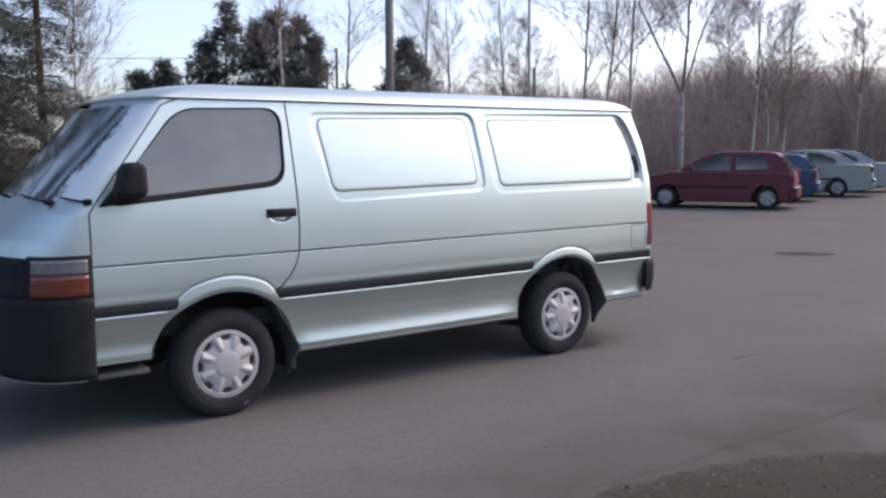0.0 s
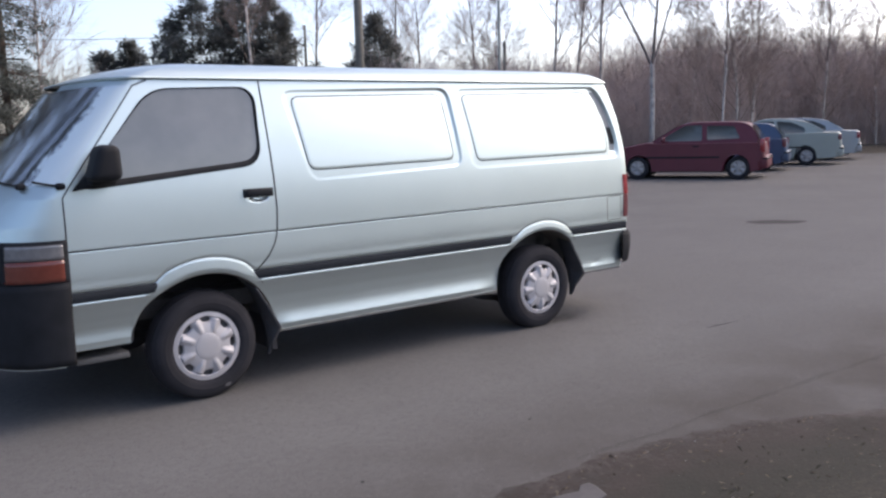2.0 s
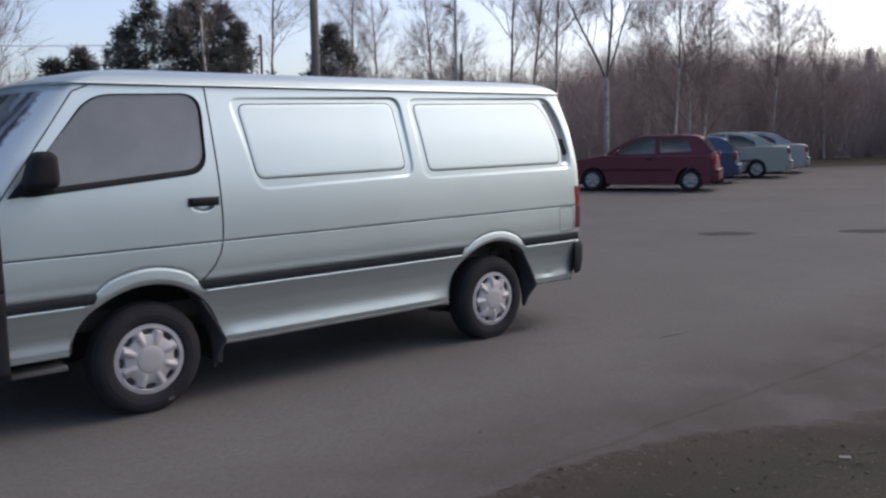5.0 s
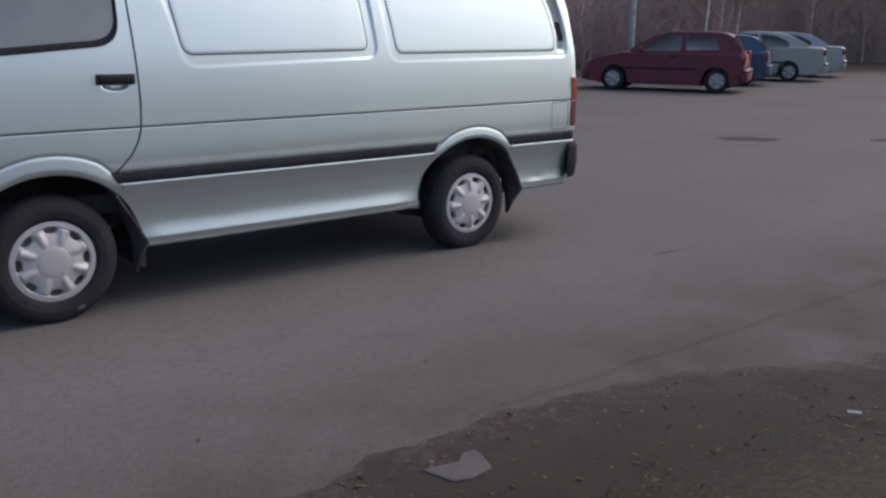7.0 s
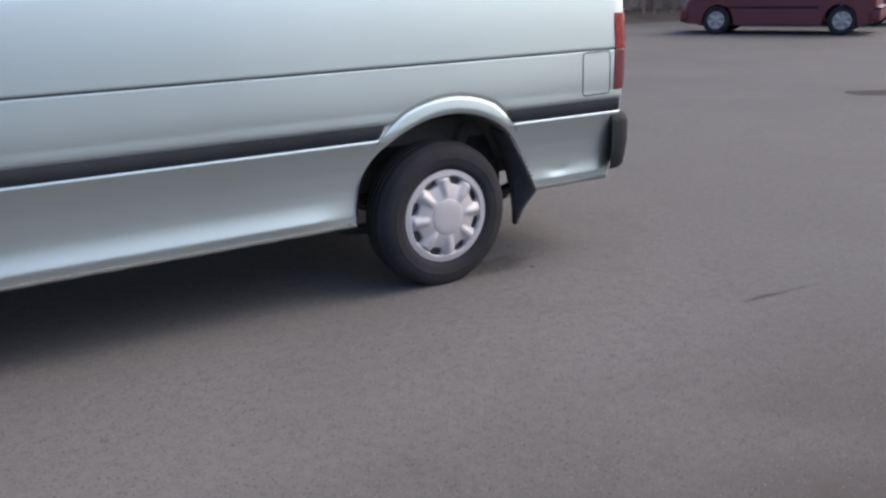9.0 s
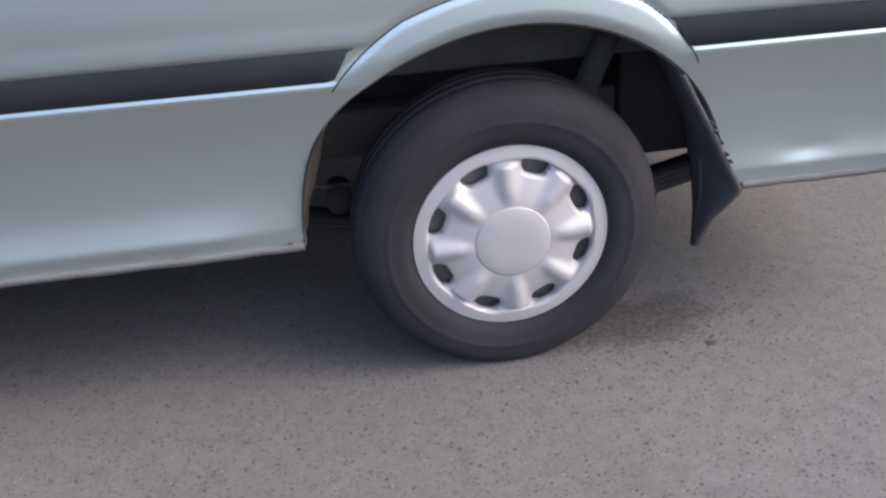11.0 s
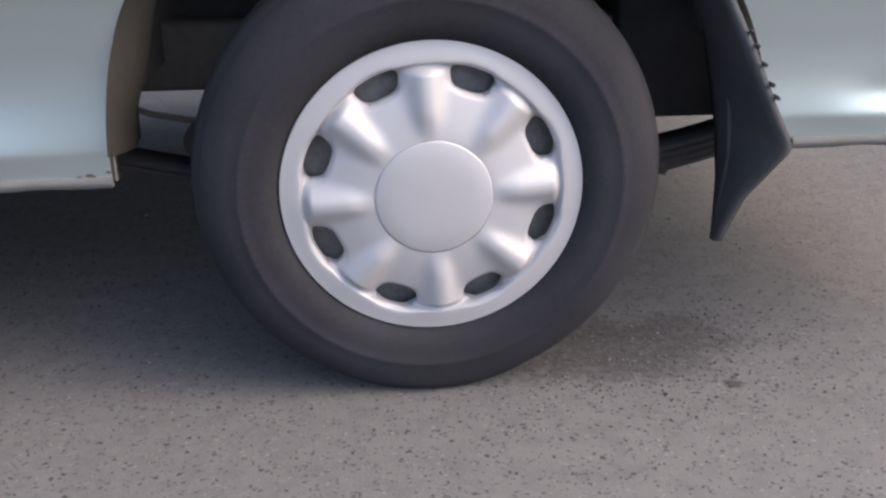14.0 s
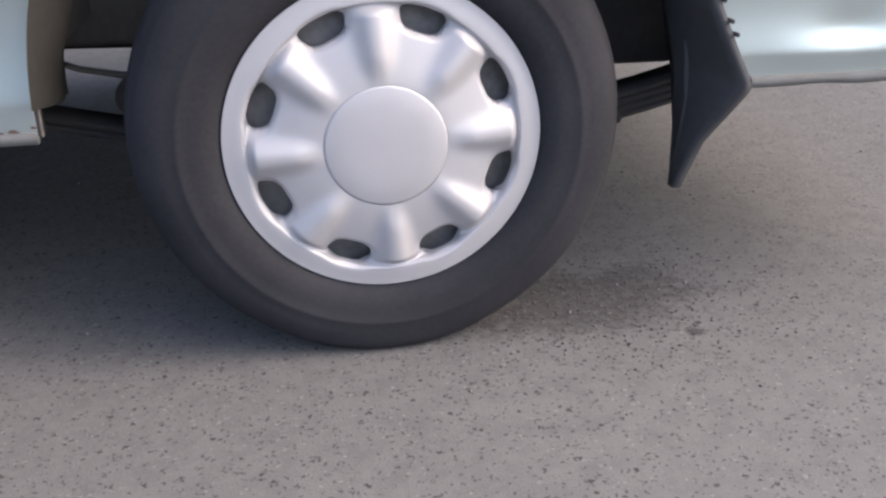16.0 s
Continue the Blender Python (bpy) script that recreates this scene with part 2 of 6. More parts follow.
M = dict(
    paint=surface("silver_paint", (0.520, 0.603, 0.599), (0.560, 0.643, 0.639), 1.6, 700, 0.38, 0.02, 0.93, 0.15, 0.44, dist=0.001),
    seam=surface("seam_shadow", (0.022, 0.025, 0.028), (0.038, 0.041, 0.045), 8, 90, 0.8, 0),
    black=surface("black_plastic", (0.013, 0.014, 0.016), (0.024, 0.025, 0.028), 9, 300, 0.6, 0.12, dist=0.002, spec=0.12),
    stripe=surface("stripe_rubber", (0.020, 0.023, 0.027), (0.034, 0.038, 0.043), 5, 260, 0.8, 0.05, dist=0.002, spec=0.08),
    rubber=surface("tyre_rubber", (0.022, 0.0215, 0.0245), (0.037, 0.0362, 0.040), 7, 160, 0.85, 0.2, dist=0.002, spec=0.12),
    flap=surface("flap_rubber", (0.040, 0.041, 0.046), (0.075, 0.075, 0.079), 9, 60, 0.6, 0.2, dist=0.004),
    under=surface("underbody", (0.07, 0.067, 0.065), (0.13, 0.118, 0.105), 7, 60, 0.9, 0.3),
    well=surface("wheel_well", (0.11, 0.101, 0.095), (0.18, 0.162, 0.145), 6, 70, 0.9, 0.4, dist=0.006),
    liner=surface("dusty_liner", (0.030, 0.029, 0.026), (0.052, 0.048, 0.042), 7, 60, 0.9, 0.25, dist=0.004, spec=0.15),
    cap=surface("hubcap_silver", (0.42, 0.408, 0.415), (0.46, 0.447, 0.455), 14, 500, 0.50, 0.03, 0.32, 0.0, 0.56, dist=0.001, spec=0.4),
    rimsteel=surface("rim_steel", (0.085, 0.082, 0.082), (0.16, 0.153, 0.15), 30, 120, 0.5, 0.1, 0.3),
    rust=surface("rusted_edge", (0.14, 0.150, 0.147), (0.12, 0.11, 0.097), 16, 120, 0.7, 0.3, dist=0.003),
    fog=surface("misted_glass", (0.092, 0.099, 0.094), (0.165, 0.167, 0.155), 1.8, 6, 0.06, 0, 0, 0.9, 0.16, spec=0.8),
    screen=surface("windscreen_glass", (0.030, 0.036, 0.042), (0.055, 0.064, 0.072), 2.5, 30, 0.03, 0, 0, 1.0, 0.08, spec=1.0),
    amber=surface("amber_lens", (0.12, 0.026, 0.017), (0.16, 0.038, 0.024), 30, 200, 0.18, 0.05, 0, 0.6),
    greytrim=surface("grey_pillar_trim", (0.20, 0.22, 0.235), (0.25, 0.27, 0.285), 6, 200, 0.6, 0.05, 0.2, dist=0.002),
    step=surface("worn_step", (0.065, 0.066, 0.066), (0.10, 0.099, 0.097), 9, 90, 0.8, 0.2, dist=0.003),
    rustspot=surface("rust_speck", (0.10, 0.062, 0.045), (0.15, 0.10, 0.075), 60, 200, 0.9, 0.3, dist=0.002),
    smudge=surface("pale_smudge", (0.06, 0.057, 0.06), (0.11, 0.105, 0.105), 60, 200, 0.95, 0.2, dist=0.002),
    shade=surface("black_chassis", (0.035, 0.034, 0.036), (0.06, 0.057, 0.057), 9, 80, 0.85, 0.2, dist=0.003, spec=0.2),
    clear=surface("clear_lens", (0.13, 0.13, 0.135), (0.19, 0.188, 0.19), 30, 200, 0.15, 0.05, 0, 0.6),
    red=surface("red_lens", (0.20, 0.010, 0.015), (0.27, 0.02, 0.027), 30, 200, 0.2, 0.05, 0, 0.6),
    darkred=surface("dark_red_lens", (0.09, 0.012, 0.018), (0.13, 0.022, 0.03), 30, 200, 0.25, 0.05, 0, 0.4),
    asphalt=asphalt_material(),
    soil=surface("forest_soil", (0.0385, 0.0315, 0.0245), (0.07, 0.0574, 0.042), 1.2, 25, 0.95, 0.6, dist=0.05),
    verge=verge_material(),
    litter=surface("dead_leaves", (0.045, 0.033, 0.024), (0.095, 0.074, 0.053), 20, 90, 0.9, 0.3, island=True),
    grass=surface("withered_grass", (0.045, 0.040, 0.023), (0.085, 0.074, 0.046), 8, 60, 0.9, 0, island=True),
    grit=surface("loose_grit", (0.05, 0.047, 0.046), (0.15, 0.14, 0.135), 60, 300, 0.9, 0, island=True),
    slab=surface("pale_stone", (0.056, 0.052, 0.054), (0.086, 0.080, 0.080), 12, 120, 0.85, 0.3),
    litterwhite=surface("pale_scrap", (0.17, 0.17, 0.165), (0.24, 0.24, 0.23), 20, 100, 0.8, 0.1),
    patch=surface("tar_patch", (0.040, 0.0375, 0.037), (0.058, 0.0545, 0.053), 4, 150, 0.95, 0.4, dist=0.004, spec=0.1),
    stain=ragged_rim(surface("oil_stain", (0.04, 0.038, 0.038), (0.07, 0.066, 0.065), 30, 200, 0.8, 0.3, dist=0.003), 28.0),
    # gritty ground darkened to stand for the soft shadow by the tyre
    shadow_grit=ragged_rim(surface("shaded_grit", (0.034, 0.032, 0.033), (0.10, 0.094, 0.092), 80, 340, 0.9, 0.5, dist=0.003), 60.0, 0.78),
    smear=ragged_rim(surface("dirt_smear", (0.065, 0.057, 0.053), (0.09, 0.08, 0.076), 9, 120, 0.9, 0.3, dist=0.003), 5.0, 0.3),
    bark=surface("birch_bark", (0.58, 0.54, 0.50), (0.20, 0.18, 0.17), 6, 30, 0.9, 0.4),
    limb=surface("dark_birch_bark", (0.13, 0.108, 0.10), (0.21, 0.18, 0.165), 6, 30, 0.9, 0.4),
    twig=surface("bare_twigs", (0.19, 0.147, 0.134), (0.26, 0.205, 0.188), 3, 30, 0.9, 0),
    brush=surface("brushwood", (0.355, 0.293, 0.277), (0.44, 0.368, 0.348), 0.7, 12, 0.95, 0),
    pinebark=surface("pine_bark", (0.05, 0.04, 0.034), (0.09, 0.066, 0.052), 6, 40, 0.95, 0.6),
    needle=translucent(surface("conifer_needles", (0.12, 0.127, 0.122), (0.165, 0.168, 0.158), 1.4, 20, 0.85, 0, island=True), 0.55),
    spruce=translucent(surface("spruce_needles", (0.053, 0.062, 0.057), (0.090, 0.096, 0.086), 1.4, 20, 0.85, 0, island=True), 0.5),
    wood=surface("grey_pole_wood", (0.13, 0.125, 0.11), (0.20, 0.19, 0.165), 5, 60, 0.9, 0.4),
    zinc=surface("grey_post_metal", (0.22, 0.24, 0.23), (0.30, 0.31, 0.30), 6, 80, 0.5, 0.1, 0.5),
    cabin=surface("cabin_trim", (0.06, 0.06, 0.065), (0.10, 0.10, 0.105), 5, 60, 0.9, 0.1),
    carglass=surface("car_glass", (0.085, 0.098, 0.102), (0.125, 0.138, 0.142), 1.2, 9, 0.3, 0, 0, 0.0, 0.4, spec=0.25),
    hatchglass=surface("polished_car_glass", (0.03, 0.034, 0.038), (0.045, 0.05, 0.056), 3, 30, 0.04, 0, 0, 1.0, 0.08, spec=0.9),
    maroon=surface("maroon_paint", (0.088, 0.016, 0.027), (0.114, 0.022, 0.034), 2, 500, 0.35, 0.02, 0.0, 0.0, spec=0.4),
    blue=surface("blue_paint", (0.026, 0.052, 0.105), (0.034, 0.066, 0.13), 2, 500, 0.35, 0.02, 0.1, 0.4),
    white=surface("pale_green_paint", (0.245, 0.278, 0.252), (0.285, 0.318, 0.290), 2, 500, 0.32, 0.02, 0.1, 0.6),
    silver=surface("pale_silver_paint", (0.27, 0.30, 0.32), (0.31, 0.34, 0.36), 2, 500, 0.3, 0.02, 0.4, 0.6),
    alloy=surface("wheel_trim", (0.28, 0.275, 0.27), (0.37, 0.36, 0.355), 20, 200, 0.4, 0.02, 0.3),
)




def paler_edge(m, band_tint):
    """A paler, rougher band on the windscreen along its pillar, with a ragged edge."""
    t = m.node_tree
    n, link = t.nodes, t.links.new
    p = n["Principled BSDF"]
    p.inputs["IOR"].default_value = 1.7
    co, xyz = n.new("ShaderNodeTexCoord"), n.new("ShaderNodeSeparateXYZ")
    link(co.outputs["Object"], xyz.inputs[0])
    k = n.new("ShaderNodeTexNoise")
    k.inputs["Scale"].default_value, k.inputs["Detail"].default_value, k.inputs["Roughness"].default_value = 9.0, 6, 0.65
    link(co.outputs["Object"], k.inputs["Vector"])
    a = n.new("ShaderNodeMath")
    a.operation = "MULTIPLY_ADD"
    link(k.outputs["Fac"], a.inputs[0])
    a.inputs[1].default_value = 0.28
    link(xyz.outputs["Y"], a.inputs[2])
    r = n.new("ShaderNodeMapRange")
    for key, v in zip(("From Min", "From Max", "To Min", "To Max"), (0.285, 0.335, 1.0, 0.0)):
        r.inputs[key].default_value = v
    link(a.outputs[0], r.inputs["Value"])
    for key, v in (("Base Color", band_tint), ("Roughness", 0.4)):
        old = p.inputs[key].links[0].from_socket
        mix = n.new("ShaderNodeMix")
        mix.data_type = "RGBA" if key == "Base Color" else "FLOAT"
        link(r.outputs["Result"], mix.inputs["Factor"])
        link(old, mix.inputs["A"])
        mix.inputs["B"].default_value = v
        link(mix.outputs["Result"], p.inputs[key])


paler_edge(M["screen"], (0.50, 0.61, 0.66, 1))


# ---- mesh helpers ----
def mesh(name, verts, faces, smooth=True):
    me = bpy.data.meshes.new(name)
    me.from_pydata([tuple(map(float, v)) for v in verts], [], [tuple(map(int, f)) for f in faces])
    me.validate()
    me.polygons.foreach_set("use_smooth", [smooth] * len(me.polygons))
    me.update()
    return me


def piece(name, verts, faces, material, parent=None, label="", smooth=True):
    """One mesh object, under a thing or a part when a parent is given."""
    ob = new(name, mesh(name, verts, faces, smooth))
    ob.data.materials.append(M[material])
    ob.parent = parent
    return tagged(ob, label)


def thing(name, label, category, at=None, group="", kind=""):
    ob = new(name)
    if at is not None:
        ob.matrix_basis = at
    return tagged(ob, label, category, group, kind)


def boxy(x0, y0, z0, x1, y1, z1, bevel=0.0):
    """Vertices and faces of a box with bevelled edges."""
    bm = bmesh.new()
    bmesh.ops.create_cube(bm, size=1)
    for v in bm.verts:
        v.co = Vector(((x0 + x1) / 2 + v.co.x * (x1 - x0), (y0 + y1) / 2 + v.co.y * (y1 - y0), (z0 + z1) / 2 + v.co.z * (z1 - z0)))
    if bevel:
        bmesh.ops.bevel(bm, geom=bm.edges[:], offset=bevel, segments=2, affect="EDGES", profile=0.5)
    bm.verts.index_update()
    out = [v.co.copy() for v in bm.verts], [[v.index for v in f.verts] for f in bm.faces]
    bm.free()
    return out


def joined(*meshes):
    verts, faces = [], []
    for v, f in meshes:
        k = len(verts)
        verts += [tuple(p) for p in v]
        faces += [[i + k for i in q] for q in f]
    return verts, faces


def tube(points, radii, sides=8, cap=True):
    """A round bar through points, with a radius at each."""
    pts = [Vector(p) for p in points]
    verts, faces = [], []
    for i, p in enumerate(pts):
        d = (pts[min(i + 1, len(pts) - 1)] - pts[max(i - 1, 0)]).normalized()
        a = d.orthogonal().normalized() if abs(d.z) > 0.9 else d.cross(Vector((0, 0, 1))).normalized()
        b = d.cross(a)
        for k in range(sides):
            t = 2 * math.pi * k / sides
            verts.append(p + (a * math.cos(t) + b * math.sin(t)) * radii[i])
    for i in range(len(pts) - 1):
        for k in range(sides):
            a0, a1 = i * sides + k, i * sides + (k + 1) % sides
            faces.append((a0, a1, a1 + sides, a0 + sides))
    if cap:
        faces += [tuple(range(sides))[::-1], tuple(len(verts) - sides + k for k in range(sides))]
    return verts, faces


def grid_faces(nr, nc, closed=False):
    cols = nc if closed else nc - 1
    i, j = np.meshgrid(np.arange(nr - 1), np.arange(cols), indexing="ij")
    k = (j + 1) % nc
    return np.stack([i * nc + j, i * nc + k, (i + 1) * nc + k, (i + 1) * nc + j], -1).reshape(-1, 4)


def smoothstep(a, b, x):
    t = np.clip((x - a) / (b - a), 0, 1)
    return t * t * (3 - 2 * t)


def polygon_distance(poly, x, z):
    """Signed distance to a polygon, negative inside."""
    p = np.asarray(poly, float)
    best, inside = np.full(x.shape, 1e9), np.zeros(x.shape, bool)
    for (ax, az), (bx, bz) in zip(p, np.roll(p, -1, 0)):
        ex, ez = bx - ax, bz - az
        t = np.clip(((x - ax) * ex + (z - az) * ez) / (ex * ex + ez * ez), 0, 1)
        best = np.minimum(best, np.hypot(x - ax - t * ex, z - az - t * ez))
        cross = (az > z) != (bz > z)
        inside ^= cross & (x < ex * (z - az) / (ez if ez else 1e-9) + ax)
    return np.where(inside, -best, best)


def rounded(poly, r, steps=6):
    """A polygon with its corners rounded."""
    p = [Vector(q) for q in poly]
    out = []
    for i, b in enumerate(p):
        a, c = p[i - 1], p[(i + 1) % len(p)]
        u, w = (a - b), (c - b)
        cut = min(r, u.length * 0.45, w.length * 0.45)
        s, e = b + u.normalized() * cut, b + w.normalized() * cut
        for k in range(steps + 1):
            t = k / steps
            out.append(tuple(s * (1 - t) ** 2 + b * 2 * t * (1 - t) + e * t * t))
    return out


# ---- the van ----
HUB_F, HUB_R, HUB_Z, ARCH_Z, MID = 0.0, 2.596, 0.303, 0.306, 0.845
ARCHES = [(0.014, 0.432), (2.622, 0.432)]
WAIST = 0.930
PROFILE_KEYS = [(0.325, 0.0505), (0.352, 0.0485), (0.359, 0.0475), (0.364, 0.0475), (0.384, 0.0485), (0.402, 0.0495), (0.430, 0.0502), (0.470, 0.0485), (0.540, 0.0380),
                (0.610, 0.018), (0.638, 0.007), (0.648, 0.0028), (0.653, 0.0032), (0.657, 0.006), (0.713, 0.005), (0.717, 0.003), (0.721, 0.000),
                (0.80, -0.003), (0.93, 0.000), (1.05, 0.002), (1.18, 0.007), (1.30, 0.016), (1.50, 0.042), (1.72, 0.082), (1.80, 0.098)]


def smooth_profile():
    """The side's section with its broad curves rounded off and its ledges kept sharp."""
    z = np.linspace(0.325, 1.80, 1476)
    y = np.interp(z, *np.array(PROFILE_KEYS).T)
    out = y.copy()
    for lo, hi, sigma in ((0.735, 1.80, 45), (0.385, 0.632, 12)):
        k = np.exp(-0.5 * (np.arange(-160, 161) / sigma) ** 2)
        wide = np.concatenate([y[0] + (y[1] - y[0]) * np.arange(-160, 0), y, y[-1] + (y[-1] - y[-2]) * np.arange(1, 161)])
        soft = np.convolve(wide, k / k.sum(), "same")[160:-160]
        w = smoothstep(lo, lo + 0.03, z) * smoothstep(hi + 0.1, hi + 0.05, z) if hi > 1.7 else smoothstep(lo, lo + 0.01, z) * smoothstep(hi, hi - 0.01, z)
        out = out * (1 - w) + soft * w
    return z, out


PROFILE_Z, PROFILE_Y = smooth_profile()
PANEL_1 = rounded([(0.556, 1.745), (1.812, 1.764), (1.880, 1.236), (0.702, 1.200)], 0.085)
PANEL_1_IN = rounded([(0.618, 1.705), (1.748, 1.722), (1.808, 1.285), (0.700, 1.268)], 0.06)
PANEL_2 = rounded([(1.872, 1.758), (3.255, 1.778), (3.345, 1.655), (3.405, 1.51), (3.448, 1.36), (3.452, 1.225), (1.955, 1.210)], 0.085)
PANEL_2_IN = rounded([(1.922, 1.715), (3.130, 1.732), (3.218, 1.65), (3.288, 1.50), (3.325, 1.37), (3.322, 1.272), (2.005, 1.264)], 0.05)
PILLAR = rounded([(3.170, 1.752), (3.245, 1.758), (3.332, 1.655), (3.392, 1.51), (3.434, 1.36), (3.432, 1.262), (3.350, 1.258), (3.352, 1.37), (3.314, 1.505), (3.246, 1.655)], 0.03)
WINDOW = rounded([(-0.655, 1.226), (-0.218, 1.752), (0.396, 1.766), (0.388, 1.318)], 0.115)
DOOR_SEAM = [(0.428, 1.800), (0.440, 1.55), (0.456, 1.25), (0.462, 1.05), (0.455, 0.93), (0.436, 0.86), (0.395, 0.79), (0.340, 0.735), (0.300, 0.700)]


def front_side(z):
    return np.interp(z, [0.3, 1.20, 1.80, 1.93], [-0.722, -0.722, -0.272, -0.20])


def front_mid(z):
    return np.interp(z, [0.3, 0.5, 0.76, 0.98, 1.06, 1.15, 1.79, 1.93], [-1.13, -1.15, -1.15, -1.13, -1.10, -1.03, -0.47, -0.30])


def rear_mid(z):
    return np.interp(z, [0.3, 0.45, 0.95, 1.26, 1.55, 1.80, 1.93], [3.565, 3.59, 3.602, 3.580, 3.522, 3.430, 3.36])


def shoulder_r(a):
    """A circle round the wheel, drawn out towards the front shoulder."""
    return 0.432 + 0.021 * np.exp(-((a - radians(145)) / radians(20)) ** 2)


def arch_r(a):
    """The wheel opening's radius at an angle, a little lower at its crown."""
    return shoulder_r(a) - 0.009 * np.exp(-((a - radians(88)) / radians(38)) ** 2)


def flare_edge(s, cx):
    return 0.432 + (0.056 if cx > 1 else 0.076) * np.clip((s - 0.60) / 0.30, 0, 1) ** 0.8


def side_y(x, z):
    """How far in the van's near side lies at a place along it and a height."""
    x, z = np.asarray(x, float), np.asarray(z, float)
    y = np.interp(z, PROFILE_Z, PROFILE_Y)
    # a ledge along the sill that runs out before the wheel arches
    along = smoothstep(0.40, 0.55, x) * smoothstep(2.18, 1.98, x) + smoothstep(3.08, 3.16, x) * smoothstep(3.50, 3.40, x)
    y = y - along * (0.0085 - 0.006 * (x > 3)) * np.clip((0.440 - z) / 0.079, 0, 1) ** 1.5 * (1 - 0.6 * smoothstep(0.360, 0.330, z))
    for cx, r in ARCHES:
        d, r = np.hypot(x - cx, z - ARCH_Z), arch_r(np.arctan2(z - ARCH_Z, x - cx))
        edge = flare_edge((z - ARCH_Z) / np.maximum(d, 1e-6), cx) + 1.3 * (shoulder_r(np.arctan2(z - ARCH_Z, x - cx)) - 0.432)
        near = smoothstep(0.012, 0.0, d - edge) * smoothstep(0.640, 0.652, z)
        plain = np.interp(z, [0.3, 0.55, 0.66, 0.80], [0.02, 0.012, 0.004, -0.003])
        k = np.clip((edge - d) / np.maximum(edge - r, 0.004), 0, 1)
        roll = np.where(k < 0.70, (k / 0.70) ** 0.9, 1 - ((k - 0.70) / 0.30) ** 2)
        y = y * (1 - near) + near * (plain - 0.0065 * roll * smoothstep(0.625, 0.70, z))
        y = y + 0.005 * np.exp(-((d - edge - 0.004) / 0.005) ** 2) * smoothstep(0.665, 0.71, z)
    # recessed panels, deepest under their upper and rear edges
    for outer, inner, x0, x1 in ((PANEL_1, PANEL_1_IN, 0.55, 1.88), (PANEL_2, PANEL_2_IN, 1.87, 3.43)):
        deep = (0.34 + 0.66 * smoothstep(1.30, 1.70, z)) * (0.35 + 0.65 * smoothstep(x0, x1, x)) + 0.35 * smoothstep(x1 - 0.3, x1, x)
        y = y + 0.0115 * deep * smoothstep(0.0, 0.016, -polygon_distance(outer, x, z))
        y = y - 0.0022 * smoothstep(0.0, 0.014, -polygon_distance(inner, x, z))
    y = y + 0.007 * smoothstep(0.0, 0.012, -polygon_distance(PILLAR, x, z))
    # the waist crease
    y = y + 0.0018 * np.exp(-((z - WAIST - 0.0025 * (x - 1.5)) / 0.004) ** 2)
    # a shallow cup behind the door handle
    y = y + 0.016 * smoothstep(1.0, 0.55, np.hypot((x - 0.350) / 0.075, (z - 1.135) / 0.032))
    # a dent along the foot of the rear quarter
    y = y + 0.004 * np.exp(-((x - 3.22) / 0.05) ** 2 - ((z - 0.40) / 0.03) ** 2)
    return y


def outline(z, nx, nf, nr, y0=None, df=0.0, dr=0.0):
    """One level of the near half of the van, from the tail's middle round to the nose's middle."""
    fs, fm, rm = float(front_side(min(z, 1.8))) + df, float(front_mid(min(z, 1.8))) + df, float(rear_mid(min(z, 1.8))) - dr
    rs = rm - 0.11
    yb = float(np.interp(z, PROFILE_Z, PROFILE_Y)) if y0 is None else y0
    t = np.linspace(0, math.pi / 2, nr)
    rear = np.stack([rs + (rm - rs) * np.cos(t) ** (2 / 5), MID - (MID - yb) * np.sin(t) ** (2 / 5)], -1)
    xs = np.linspace(rs, fs, nx)[1:-1]
    t = np.linspace(0, math.pi / 2, nf)
    front = np.stack([fs - (fs - fm) * np.sin(t) ** (2 / 2.5), MID - (MID - yb) * np.cos(t) ** (2 / 2.5)], -1)
    side = np.stack([xs, side_y(xs, np.full_like(xs, z)) if y0 is None else np.full_like(xs, yb)], -1)
    return np.concatenate([rear, side, front])


def front_patch(u0, u1, z0, z1, nu, nz, out):
    """A patch of the nose's surface, lifted by out."""
    verts = []
    for z in np.linspace(z0, z1, nz):
        fs, fm = float(front_side(z)), float(front_mid(z))
        yb = float(np.interp(z, [0.3, 1.2, 1.8], [0.012, 0.012, 0.098]))
        for u in np.linspace(u0, u1, nu):
            t = u * math.pi / 2
            c, s = math.cos(t) ** 0.8 if u < 1 else 0.0, math.sin(t) ** 0.8
            verts.append((fs - (fs - fm) * s - out * (0.25 + 0.75 * s), MID - (MID - yb) * c - out * c, z))
    return verts, grid_faces(nz, nu).tolist()


def slab_of(patch, depth):
    """A patch given thickness along x, so that it is a solid shell."""
    v, f = patch
    n = len(v)
    back = [(p[0] + depth, p[1] + depth * 0.6, p[2]) for p in v]
    count = {}
    for q in f:
        for a, b in zip(q, q[1:] + q[:1]):
            count[(a, b)] = 1
    sides = [(a, b, b + n, a + n) for a, b in count if (b, a) not in count]
    return v + back, f + [[i + n for i in q[::-1]] for q in f] + [list(s)[::-1] for s in sides]


